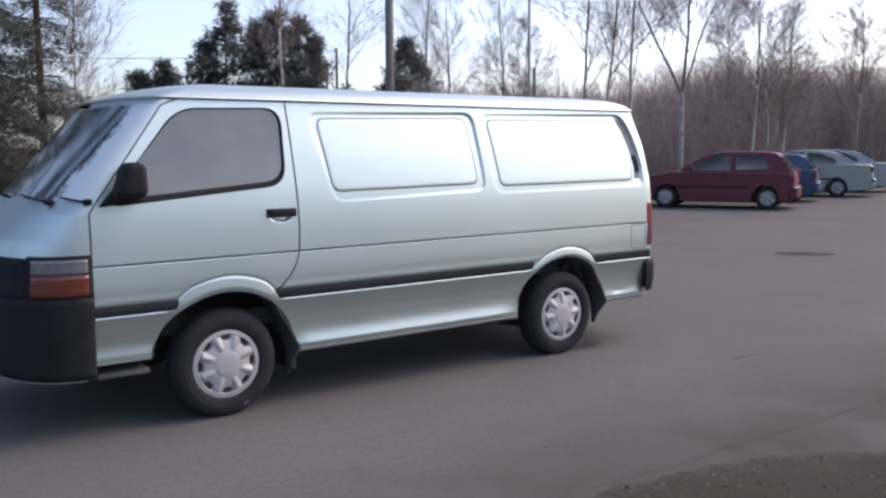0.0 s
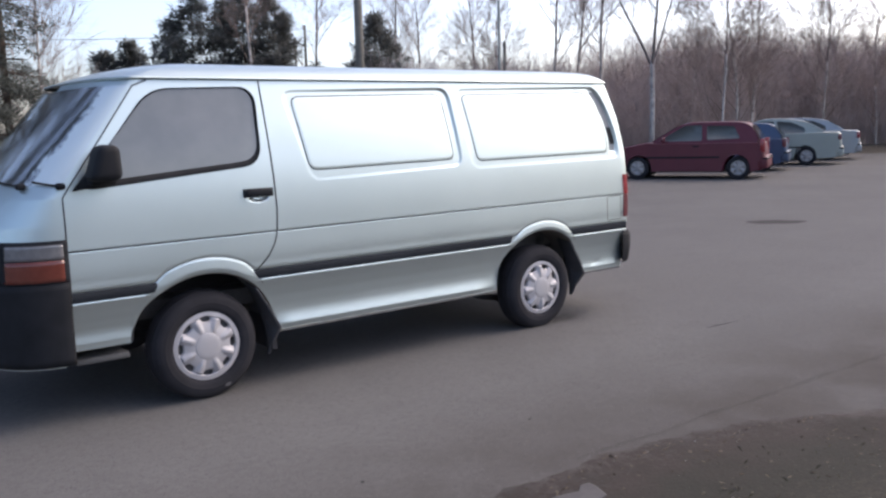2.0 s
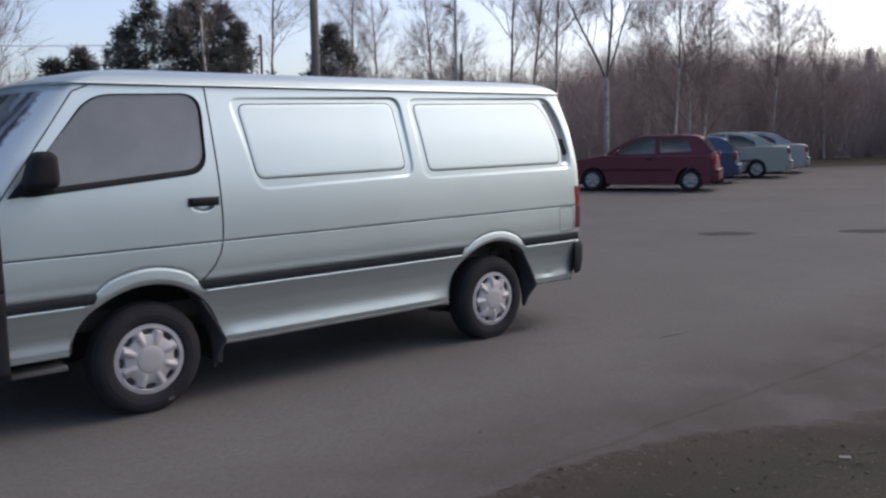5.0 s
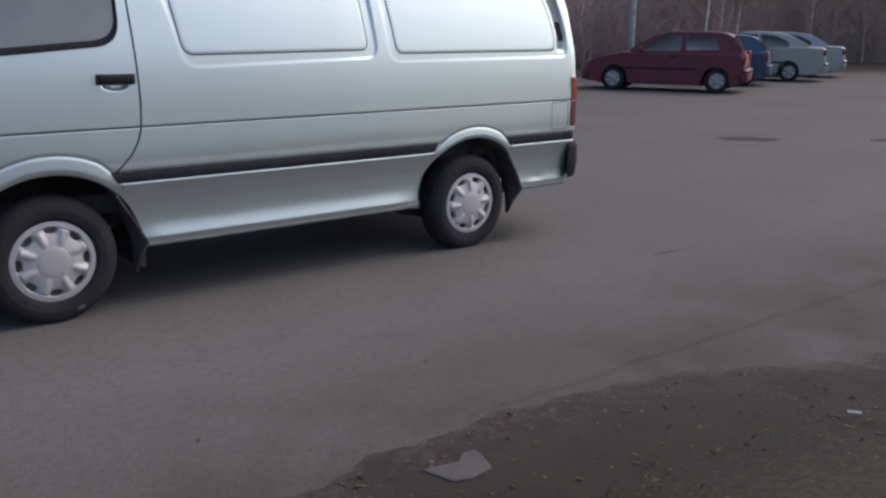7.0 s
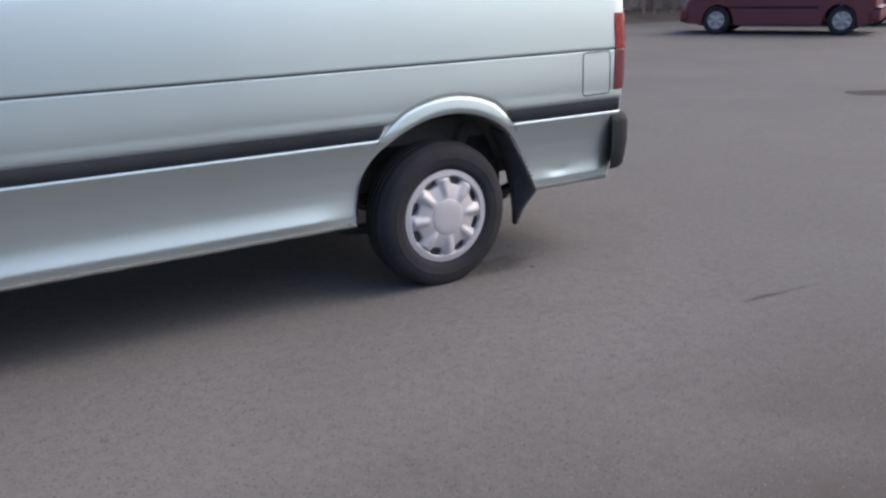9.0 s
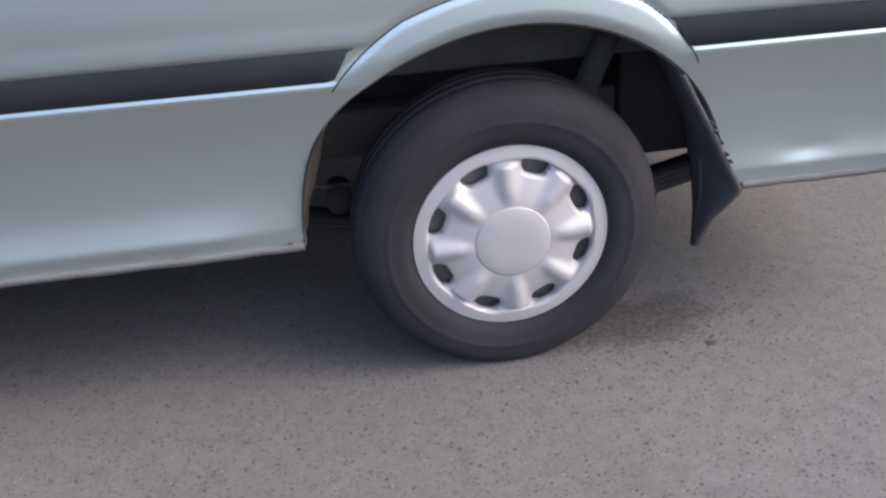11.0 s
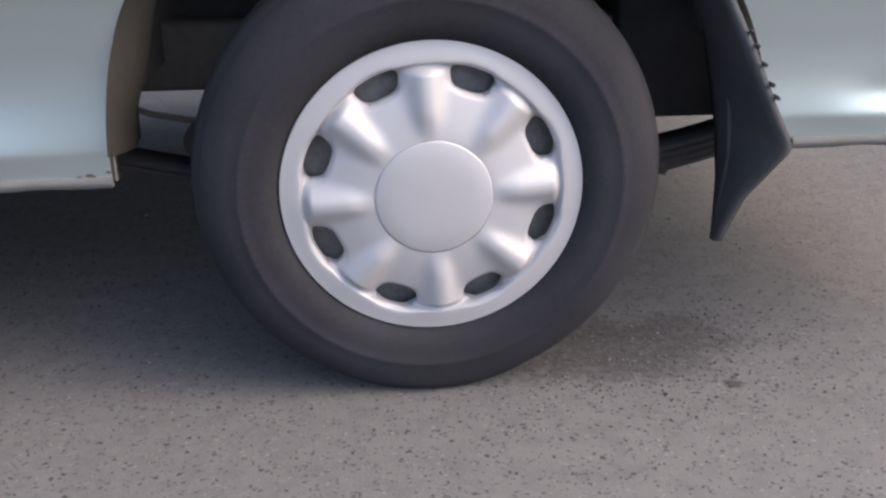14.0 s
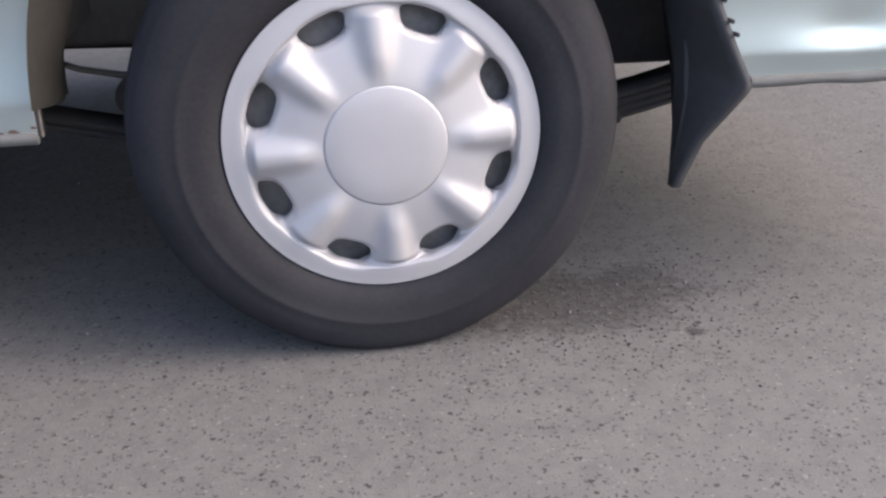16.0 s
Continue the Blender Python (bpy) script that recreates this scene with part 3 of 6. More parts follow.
def ribbon(path, width, lift=0.0012, closed=False):
    """A narrow band on the van's side along a path of (x, z)."""
    p = np.asarray(path, float)
    if closed:
        p = np.concatenate([p, p[:1]])
    seg = np.hypot(*np.diff(p, axis=0).T)
    run = np.concatenate([[0], np.cumsum(seg)])
    s = np.linspace(0, run[-1], max(int(run[-1] / 0.012), 2))
    x, z = np.interp(s, run, p[:, 0]), np.interp(s, run, p[:, 1])
    tx, tz = np.gradient(x), np.gradient(z)
    ln = np.hypot(tx, tz) + 1e-9
    verts, w = [], width / 2
    for side in (-1, 1):
        a, b = x - side * tz / ln * w, z + side * tx / ln * w
        verts.append(np.stack([a, side_y(a, b) - lift, b], -1))
    n = len(s)
    v = np.concatenate(verts)
    return v.tolist(), [(i, i + 1, n + i + 1, n + i) for i in range(n - 1)]


def open_hole(inside, P, project):
    """Moves the grid's points just inside a hole onto its rim; returns the points that fall away."""
    out = ~inside
    pad = np.pad(out, 1, constant_values=False)
    near = np.zeros_like(inside)
    for di in (0, 1, 2):
        for dj in (0, 1, 2):
            near |= pad[di:di + inside.shape[0], dj:dj + inside.shape[1]]
    rim = inside & near
    P[rim] = project(P[rim])
    return rim


def on_polygon(poly):
    q = np.asarray(poly, float)
    e = np.roll(q, -1, 0) - q

    def move(P):
        best, where = np.full(len(P), 1e9), P.copy()
        for a, d in zip(q, e):
            t = np.clip(((P - a) @ d) / (d @ d + 1e-12), 0, 1)[:, None]
            c = a + t * d
            dist = np.hypot(*(P - c).T)
            near = dist < best
            best[near], where[near] = dist[near], c[near]
        return where
    return move


def build_body(van):
    zs = np.unique(np.round(np.concatenate([np.linspace(0.325, 1.80, 225), [k[0] for k in PROFILE_KEYS], [0.922, 0.926, 0.930, 0.934, 0.938]]), 4))
    zs = zs[np.concatenate([[True], np.diff(zs) > 0.0015])]
    nx, nf, nr = 620, 34, 16
    rows = np.array([outline(z, nx, nf, nr) for z in zs])
    nz, nc = rows.shape[:2]
    X, Y, Z = rows[..., 0].copy(), rows[..., 1].copy(), np.repeat(zs[:, None], nc, 1)
    side = np.zeros((nz, nc), bool)
    side[:, nr:nc - nf] = True
    P = np.stack([X, Z], -1)
    gone = np.zeros((nz, nc), bool)
    rims = []
    for cx, r in ARCHES:
        c = np.array([cx, ARCH_Z])
        inside = side & (np.hypot(X - cx, Z - ARCH_Z) < arch_r(np.arctan2(Z - ARCH_Z, X - cx)))
        rims.append(open_hole(inside, P, lambda q: c + (q - c) / np.hypot(*(q - c).T)[:, None] * arch_r(np.arctan2(*(q - c).T[::-1]))[:, None]))
        gone |= inside
    inside = side & (polygon_distance(WINDOW, X, Z) < 0)
    rims.append(open_hole(inside, P, on_polygon(WINDOW)))
    gone |= inside
    for rim in rims:
        X[rim], Z[rim] = P[rim][:, 0], np.maximum(P[rim][:, 1], 0.325)
        Y[rim] = side_y(X[rim], Z[rim])
    Z = Z + 0.022 * smoothstep(3.0, 3.08, X) * smoothstep(0.46, 0.33, Z)
    Z = Z + 0.072 * smoothstep(-0.385, -0.42, X) * smoothstep(0.58, 0.33, Z) * (X > -0.723)
    verts = np.stack([X, Y, Z], -1).reshape(-1, 3)
    faces = grid_faces(nz, nc)
    faces = faces[~gone.ravel()[faces].all(1)]
    cx, cz = verts[faces][..., 0].mean(1), verts[faces][..., 2].mean(1)
    col = faces[:, 0] % nc
    seam = np.interp(cz, [p[1] for p in DOOR_SEAM[::-1]], [p[0] for p in DOOR_SEAM[::-1]])
    on_side = (col >= nr) & (col < nc - nf)
    is_door = on_side & (cx < seam)
    u = (col - (nc - nf)) / (nf - 1)
    is_screen = (col >= nc - nf) & (u > 0.055) & (cz > 1.265) & (cz < 1.765)

    def part_of(mask, name, material, parent, label="", mirror=False):
        f = faces[mask]
        used, inv = np.unique(f, return_inverse=True)
        v, f = verts[used], inv.reshape(f.shape)
        if mirror:
            w = v.copy()
            w[:, 1] = 2 * MID - w[:, 1]
            v, f = np.concatenate([v, w]), np.concatenate([f, f[:, ::-1] + len(w)])
        return piece(name, v, f[:, ::-1], material, parent, label)

    shell = part_of(~is_door & ~is_screen, "body", "paint", van)
    door = part_of(is_door, "front_door", "paint", van, "silver front door with a misted window")
    part_of(is_screen, "windscreen", "screen", van, "dark windscreen reflecting the pale sky, paler along its pillar", mirror=True)

    # far side, plain
    far = np.array([outline(z, 60, nf, nr) for z in zs[::5]])
    v = np.concatenate([far, np.repeat(zs[::5][:, None, None], far.shape[1], 1)], -1).reshape(-1, 3)
    f = grid_faces(*far.shape[:2])
    c = v[f].mean(1)
    keep = np.ones(len(f), bool)
    for ax, r in ARCHES:
        keep &= ~((np.hypot(c[:, 0] - ax, c[:, 2] - ARCH_Z) < r) & (c[:, 1] < 0.2))
    k = f[:, 0] % far.shape[1]
    uu = (k - (far.shape[1] - nf)) / (nf - 1)
    keep &= ~((k >= far.shape[1] - nf) & (uu > 0.055) & (c[:, 2] > 1.265) & (c[:, 2] < 1.765))
    v[:, 1] = 2 * MID - v[:, 1]
    piece("far_side", v, f[keep], "paint", van)

    # roof, from the gutter up
    levels = [(1.798, 0.098, 0, 0), (1.803, 0.082, -0.008, -0.004), (1.812, 0.080, -0.008, -0.004), (1.817, 0.094, 0.015, 0), (1.828, 0.108, 0.045, 0.01),
              (1.850, 0.140, 0.11, 0.03), (1.872, 0.190, 0.19, 0.06), (1.890, 0.260, 0.29, 0.11), (1.904, 0.36, 0.40, 0.20),
              (1.914, 0.50, 0.46, 0.36), (1.920, 0.66, 0.7, 0.6), (1.922, 0.8449, 1.0, 0.9)]
    ring = np.array([np.concatenate([o, np.full((len(o), 1), z)], -1) for z, y0, df, dr in levels
                     for o in [outline(z, 90, 30, 16, y0, df, dr)]])
    v = ring.reshape(-1, 3)
    f = grid_faces(*ring.shape[:2])
    w = v.copy()
    w[:, 1] = 2 * MID - w[:, 1]
    piece("roof", np.concatenate([v, w]), np.concatenate([f[:, ::-1], f + len(v)]), "paint", van)
    return shell, door


def wheel_parts(van, x, spin, name, hz, y0=0.0):
    """A wheel at the near side: tyre, rim behind, cap with eight openings and a centre disc."""
    wheel = new(name)
    wheel.parent = van
    wheel.location = (x, y0, hz)
    prof = [(0.185, 0.060), (0.191, 0.042), (0.197, 0.026), (0.204, 0.0165), (0.213, 0.0105), (0.222, 0.0080), (0.232, 0.0067), (0.244, 0.0061), (0.246, 0.0054),
            (0.250, 0.0054), (0.252, 0.0064), (0.262, 0.0073), (0.270, 0.0095), (0.279, 0.0130), (0.287, 0.0180), (0.294, 0.0240), (0.2985, 0.030), (0.3000, 0.036),
            (0.3045, 0.040), (0.309, 0.050), (0.3115, 0.060), (0.3125, 0.070),
            (0.305, 0.0715), (0.305, 0.0785), (0.3135, 0.080), (0.3140, 0.098), (0.306, 0.0995), (0.306, 0.1065), (0.3140, 0.108), (0.3130, 0.128),
            (0.305, 0.1295), (0.305, 0.1365), (0.3120, 0.138), (0.309, 0.156), (0.301, 0.170), (0.286, 0.186), (0.25, 0.2), (0.2, 0.185), (0.185, 0.15)]
    n = 144
    t = np.linspace(0, 2 * math.pi, n, endpoint=False)
    r, y = np.array(prof).T
    V = np.stack([r[:, None] * np.cos(t), np.repeat(y[:, None], n, 1), r[:, None] * np.sin(t)], -1)
    low = V[..., 2] + hz
    squash = np.clip(0.030 - low, 0, None)
    V[..., 2] = np.where(low < 0.002, 0.002 - hz, V[..., 2])
    V[..., 1] -= np.where(V[..., 1] < 0.05, 0.25, -0.2) * squash
    piece("tyre", V.reshape(-1, 3), grid_faces(len(prof), n, True), "rubber", wheel, "worn black tyre with a dusty sidewall")
    # steel rim behind the cap
    rr = np.array([0.192, 0.186, 0.172, 0.150, 0.09, 0.06, 0.005])
    yy = np.array([0.040, 0.050, 0.057, 0.050, 0.052, 0.048, 0.048])
    V = np.stack([rr[:, None] * np.cos(t), np.repeat(yy[:, None], n, 1), rr[:, None] * np.sin(t)], -1)
    piece("rim", V.reshape(-1, 3), grid_faces(len(rr), n, True), "rimsteel", wheel, "dull grey steel rim behind the cap")
    # cap
    nt, rs = 304, np.concatenate([np.linspace(0.0765, 0.176, 56), [0.180, 0.184, 0.188, 0.191, 0.194, 0.1955, 0.1968, 0.1968]])
    t = np.linspace(0, 2 * math.pi, nt, endpoint=False)
    R, T = np.meshgrid(rs, t, indexing="ij")

    def opening(R, k):
        q = np.stack([(R - 0.1545) / 0.0160, k * R / (0.0325 - 0.45 * np.clip(0.164 - R, 0, 1))], -1)
        return (np.abs(q[..., 0]) ** 3 + np.abs(q[..., 1]) ** 3) ** (1 / 3)

    def lift(R, T):
        k = (T - spin + math.pi / 8) % (math.pi / 4) - math.pi / 8          # from the nearest opening's middle
        g = (T - spin) % (math.pi / 4) - math.pi / 8                        # from the nearest finger's middle
        s = np.clip((R - 0.0765) / 0.0895, 0, 1)
        dome = 0.020 - 0.0215 * s ** 1.35
        half = 0.0115 + 0.0125 * s
        tip = smoothstep(0.173, 0.156, R)
        finger = np.exp(-(np.abs(g * R) / half) ** 2.5) * smoothstep(-0.15, 0.40, s) * tip
        h = dome + (0.004 + 0.0150 * s) * finger
        edge = smoothstep(0.1675, 0.1705, R)
        h = h * (1 - edge) + edge * (0.0080 - 0.003 * smoothstep(0.172, 0.197, R))
        return h - 0.005 * np.exp(-((opening(R, k) - 1) / 0.16) ** 2)     # rolled in round the openings

    k = (T - spin + math.pi / 8) % (math.pi / 4) - math.pi / 8
    rho = opening(R, k)
    hole = rho < 1
    wide = np.concatenate([hole[:, -1:], hole, hole[:, :1]], 1)
    rim = np.zeros_like(hole)
    for di in (-1, 0, 1):
        for dj in (0, 1, 2):
            rim |= ~np.roll(wide, di, 0)[:, dj:dj + nt]
    rim &= hole
    f = 1 / np.maximum(rho[rim], 0.3)
    R2, K2 = R.copy(), k.copy()
    R2[rim] = 0.1545 + (R[rim] - 0.1545) * f
    K2[rim] = k[rim] * f
    T2 = T - k + K2
    Hh = lift(R2, T2)
    Hh[-1] = -0.012
    V = np.stack([R2 * np.cos(T2), 0.026 - Hh, R2 * np.sin(T2)], -1).reshape(-1, 3)
    F = grid_faces(len(rs), nt, True)
    F = F[~hole.ravel()[F].all(1)]
    edges = {}
    for a in F:
        for i in range(4):
            edges[(a[i], a[(i + 1) % 4])] = 1
    hr = hole.ravel()
    wall = [(a, b) for a, b in edges if (b, a) not in edges and hr[a] and hr[b]]
    ids = {}
    extra = []
    for a, b in wall:
        for i in (a, b):
            if i not in ids:
                ids[i] = len(V) + len(extra)
                extra.append(V[i] + np.array([0, 0.014, 0]))
    F = F.tolist() + [(b, a, ids[a], ids[b]) for a, b in wall]
    cap = piece("hubcap", np.concatenate([V, np.array(extra)]), F, "cap", wheel, "silver plastic wheel cap with eight openings")
    rd = [0.0766, 0.0763, 0.0757, 0.073, 0.05, 0.03, 0.0]
    yd = [0.012, 0.0058, 0.0046, 0.0036, 0.0014, 0.0005, 0.0]
    t = np.linspace(0, 2 * math.pi, 96, endpoint=False)
    V = np.array([[(a * math.cos(s), 0.0005 + b, a * math.sin(s)) for s in t] for a, b in zip(rd, yd)]).reshape(-1, 3)
    piece("centre_disc", V, grid_faces(len(rd), 96, True), "cap", cap, "smooth round centre disc")
    return wheel


def bar(p, q, r, sides=10):
    return tube([p, q], [r, r], sides)


def plate(outline_pts, thick_vec):
    """A flat plate from a 3D outline, given thickness along a vector."""
    v = [Vector(p) for p in outline_pts]
    n = len(v)
    t = Vector(thick_vec)
    faces = [list(range(n)), [n + i for i in range(n)][::-1]] + [[(i + 1) % n, i, n + i, n + (i + 1) % n] for i in range(n)]
    return v + [p + t for p in v], faces


van = thing("van", "silver panel van with black side stripe parked on the asphalt", "van")
shell, door = build_body(van)

# dark door joints, and shade painted as a line along the waist crease
for path, width, owner in ((DOOR_SEAM, 0.009, door), ([(-0.715, 0.36), (-0.716, 0.9), (-0.716, 1.20), (-0.690, 1.24), (-0.30, 1.765), (-0.22, 1.795)], 0.008, door),
                           ([(-0.71, WAIST - 0.0055), (0.45, WAIST - 0.0026)], 0.0075, door), ([(0.462, WAIST - 0.0026), (3.53, WAIST + 0.005)], 0.0075, shell)):
    v, f = ribbon(path, width)
    piece("seam", v, f, "seam", owner)
# shade of the pressed panels' inner ridges, painted as dark lines
for poly in (PANEL_1_IN, PANEL_2_IN):
    v, f = ribbon(poly, 0.0065, closed=True)
    piece("panel_crease_shade", v, f, "seam", shell)
v, f = ribbon(rounded([(3.305, 0.925), (3.462, 0.928), (3.466, 0.742), (3.308, 0.738)], 0.02), 0.005, closed=True)
piece("fuel_flap_seam", v, f, "seam", shell)
# shade in the crease round each flare, painted as a thin line
for cx, r in ARCHES:
    a = np.linspace(radians(44), radians(136), 60)
    e = flare_edge(np.sin(a), cx) + 1.3 * (shoulder_r(a) - 0.432)
    v, f = ribbon([(cx + (q + 0.003) * math.cos(s), ARCH_Z + (q + 0.003) * math.sin(s)) for s, q in zip(a, e)], 0.0028)
    piece("flare_crease_shade", v, f, "seam", shell)
# dark gutter line under the roof
xs = np.linspace(-0.26, 3.40, 120)
v = [(x, y, z) for y, z in ((0.0905, 1.7985), (0.0835, 1.8015)) for x in xs]
piece("gutter", [(x, y - 0.004, z) for x, y, z in v], grid_faces(2, 120), "seam", shell)

# side stripes in their recess
for x0, x1, s0, s1 in ((-0.712, -0.302, 0.0, -0.09), (0.332, 2.270, 0.055, 0.055), (2.938, 3.528, 0.055, 0.0)):
    n = 60
    v = []
    for k, (z, lift) in enumerate(((0.6575, 0.0), (0.662, 0.0045), (0.685, 0.006), (0.709, 0.0045), (0.7135, 0.0))):
        w = k / 4
        for x in np.linspace(x0 + (s0 if x0 > 0 else 0) * -w, x1 + s1 * w if x1 > 0 else x1 - s1 * w * 0.6, n):
            v.append((x, 0.005 - lift, z))
    piece("side_stripe", v, grid_faces(5, n)[:, ::-1], "stripe", shell, "dark rubber side stripe")

# window of the door
q = np.array(WINDOW)
c = q.mean(0)
lift = np.array([0.004, 0.013])
rings = [c + (q - c) * np.array(s) + lift * k for s, k in (((1.0, 1.0), 0), ((0.997, 0.995), 0), ((0.965, 0.935), 1), ((0.955, 0.912), 1))]
frame_v = [(x, float(side_y(x, z)) + o, z) for r, o in zip(rings, (-0.004, -0.0045, -0.002, 0.010)) for x, z in r]
piece("window_frame", frame_v, grid_faces(4, len(q), True)[:, ::-1], "black", door, "black rubber window frame")
glass = []
for s in (0.96, 0.7, 0.4, 0.1):
    glass += [(x, float(np.interp(z, PROFILE_Z, PROFILE_Y)) + 0.009, z) for x, z in c + lift + (q - c) * np.array((s, s * 0.95))]
gf = grid_faces(4, len(q), True)[:, ::-1].tolist() + [[3 * len(q) + i for i in range(len(q))][::-1]]
piece("window_pane", glass, gf, "fog", door, "grey misted side window")

# handle
handle = piece("door_handle", *boxy(0.268, -0.020, 1.142, 0.435, 0.004, 1.178, 0.008), "black", door, "black pull-up door handle")
piece("handle_bezel", *boxy(0.258, -0.004, 1.134, 0.443, 0.006, 1.184, 0.004), "seam", handle)

# mirror
bm = bmesh.new()
bmesh.ops.create_cube(bm, size=1)
for v in bm.verts:
    top = v.co.z > 0
    v.co = Vector((-0.535 + v.co.x * (0.100 if top else 0.165) + (0.012 if top else -0.012), -0.125 + v.co.y * 0.17, 1.372 + v.co.z * 0.180))
bmesh.ops.bevel(bm, geom=bm.edges[:], offset=0.04, segments=5, affect="EDGES", profile=0.5)
bm.verts.index_update()
mir = piece("wing_mirror", [v.co.copy() for v in bm.verts], [[v.index for v in f.verts] for f in bm.faces], "black", door, "black plastic wing mirror")
bm.free()
arm = plate([(-0.665, -0.03, 1.235), (-0.46, -0.03, 1.262), (-0.50, -0.03, 1.315), (-0.585, -0.03, 1.33)], (0, 0.045, 0))
piece("mirror_arm", *joined(arm, boxy(-0.60, -0.11, 1.262, -0.475, 0.0, 1.295, 0.008)), "black", mir)

# nose: bumper, lamps, grille, wipers
piece("front_bumper", *slab_of(front_patch(0.0, 1.0, 0.345, 0.775, 40, 12, 0.022), 0.012), "black", van, "black plastic front bumper")
piece("far_bumper", *slab_of(([(x, 2 * MID - y, z) for x, y, z in front_patch(0.0, 1.0, 0.345, 0.775, 40, 12, 0.022)[0]],
                             [q[::-1] for q in front_patch(0.0, 1.0, 0.345, 0.775, 40, 12, 0.022)[1]]), 0.012), "black", van)
piece("indicator", *slab_of(front_patch(0.012, 0.36, 0.785, 0.893, 24, 6, 0.026), 0.03), "amber", van, "amber corner indicator")
piece("corner_lamp", *slab_of(front_patch(0.012, 0.36, 0.899, 0.972, 24, 6, 0.026), 0.03), "clear", van, "clear corner lamp")
piece("grille", *slab_of(front_patch(0.40, 1.0, 0.768, 0.980, 24, 8, 0.018), 0.03), "black", van, "black grille")
piece("lamp_bezel", *slab_of(front_patch(0.0, 0.40, 0.768, 0.992, 24, 8, 0.020), 0.03), "black", van)
for u0, z0, u1, z1 in ((0.06, 1.262, 0.36, 1.285), (0.45, 1.262, 0.85, 1.285)):
    pts = []
    for k in range(8):
        w = k / 7
        a = front_patch(u0 + (u1 - u0) * w, u0 + (u1 - u0) * w, z0 + (z1 - z0) * w, z0 + (z1 - z0) * w, 1, 1, 0.02)[0][0]
        pts.append(a)
    piece("wiper", *tube(pts, [0.006] * 8, 6), "black", van, "black windscreen wiper")
    piece("wiper_base", *boxy(pts[0][0] - 0.022, pts[0][1] - 0.022, pts[0][2] - 0.016, pts[0][0] + 0.022, pts[0][1] + 0.022, pts[0][2] + 0.016, 0.01), "black", van)
# step and lower valance ahead of the front wheel
piece("front_step", *boxy(-0.70, 0.075, 0.312, -0.42, 0.30, 0.343, 0.008), "step", van, "worn grey step under the front door")

# tail: lamps, bumper, vent
for z0, z1, m in ((0.755, 0.93, "darkred"), (0.934, 1.09, "red")):
    v, nz = [], 10
    for z in np.linspace(z0, z1, nz):
        o = outline(float(z), 4, 4, 20)[8:20]
        v += [(x + 0.005 * (1 if i < 9 else 0.3), y - 0.0035, z) for i, (x, y) in enumerate(o)]
    piece("tail_lamp", v, grid_faces(nz, 12)[:, ::-1], m, van, "red tail lamp")
v = []
for z, o in ((0.385, 0.03), (0.40, 0.06), (0.50, 0.085), (0.60, 0.085), (0.635, 0.06), (0.645, 0.02)):
    w = np.linspace(0, math.pi / 2, 16)
    v += [(3.49 + (0.12 + o) * math.sin(a) ** 0.6, 0.02 - o * 0.25 + (MID - 0.02 + o * 0.25) * (1 - math.cos(a) ** 0.35), z) for a in w]
v2 = [(x, 2 * MID - y, z) for x, y, z in v]
f = grid_faces(6, 16)
piece("rear_bumper", v + v2, np.concatenate([f, f[:, ::-1] + len(v)]), "black", van, "black rear bumper with a wrapped corner")


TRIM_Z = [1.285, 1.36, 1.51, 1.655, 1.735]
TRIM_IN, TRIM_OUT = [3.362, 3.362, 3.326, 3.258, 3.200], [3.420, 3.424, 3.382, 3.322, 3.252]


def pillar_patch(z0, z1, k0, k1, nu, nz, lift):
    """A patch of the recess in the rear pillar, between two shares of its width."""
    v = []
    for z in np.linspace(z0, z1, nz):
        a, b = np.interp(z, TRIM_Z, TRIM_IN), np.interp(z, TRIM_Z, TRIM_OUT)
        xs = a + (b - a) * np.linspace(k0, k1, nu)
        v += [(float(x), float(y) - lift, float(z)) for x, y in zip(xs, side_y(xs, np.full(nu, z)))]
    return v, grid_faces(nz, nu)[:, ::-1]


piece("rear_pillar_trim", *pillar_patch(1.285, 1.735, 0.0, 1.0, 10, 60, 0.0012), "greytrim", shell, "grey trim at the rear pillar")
vent = piece("air_vent", *pillar_patch(1.335, 1.462, 0.12, 0.98, 8, 20, 0.004), "black", shell, "black air vent")
for z in np.linspace(1.352, 1.446, 6):
    piece("vent_slat", *pillar_patch(z - 0.005, z + 0.005, 0.2, 0.9, 8, 3, 0.006), "stripe", vent)

# sill flange, pale and rusted at the foot
for x0, x1, up in ((0.462, 2.190, 0.0), (3.085, 3.50, 0.022)):
    xs = np.linspace(x0, x1, 70)
    lev = [(0.0, 0.329 + up), (-0.0070, 0.327 + up), (-0.0070, 0.315 + up), (0.0005, 0.315 + up), (0.0015, 0.329 + up)]
    v = [(x, float(side_y(x, 0.327)) + y + 0.002 * noise.noise(Vector((x * 9, z * 9, 0))), z + (0.0 if z > 0.32 + up else 0.003 * noise.noise(Vector((x * 14, 0, 3)))))
         for y, z in lev for x in xs]
    piece("sill_flange", v, grid_faces(5, 70), "rust", shell, "pale sill edge with specks of rust")

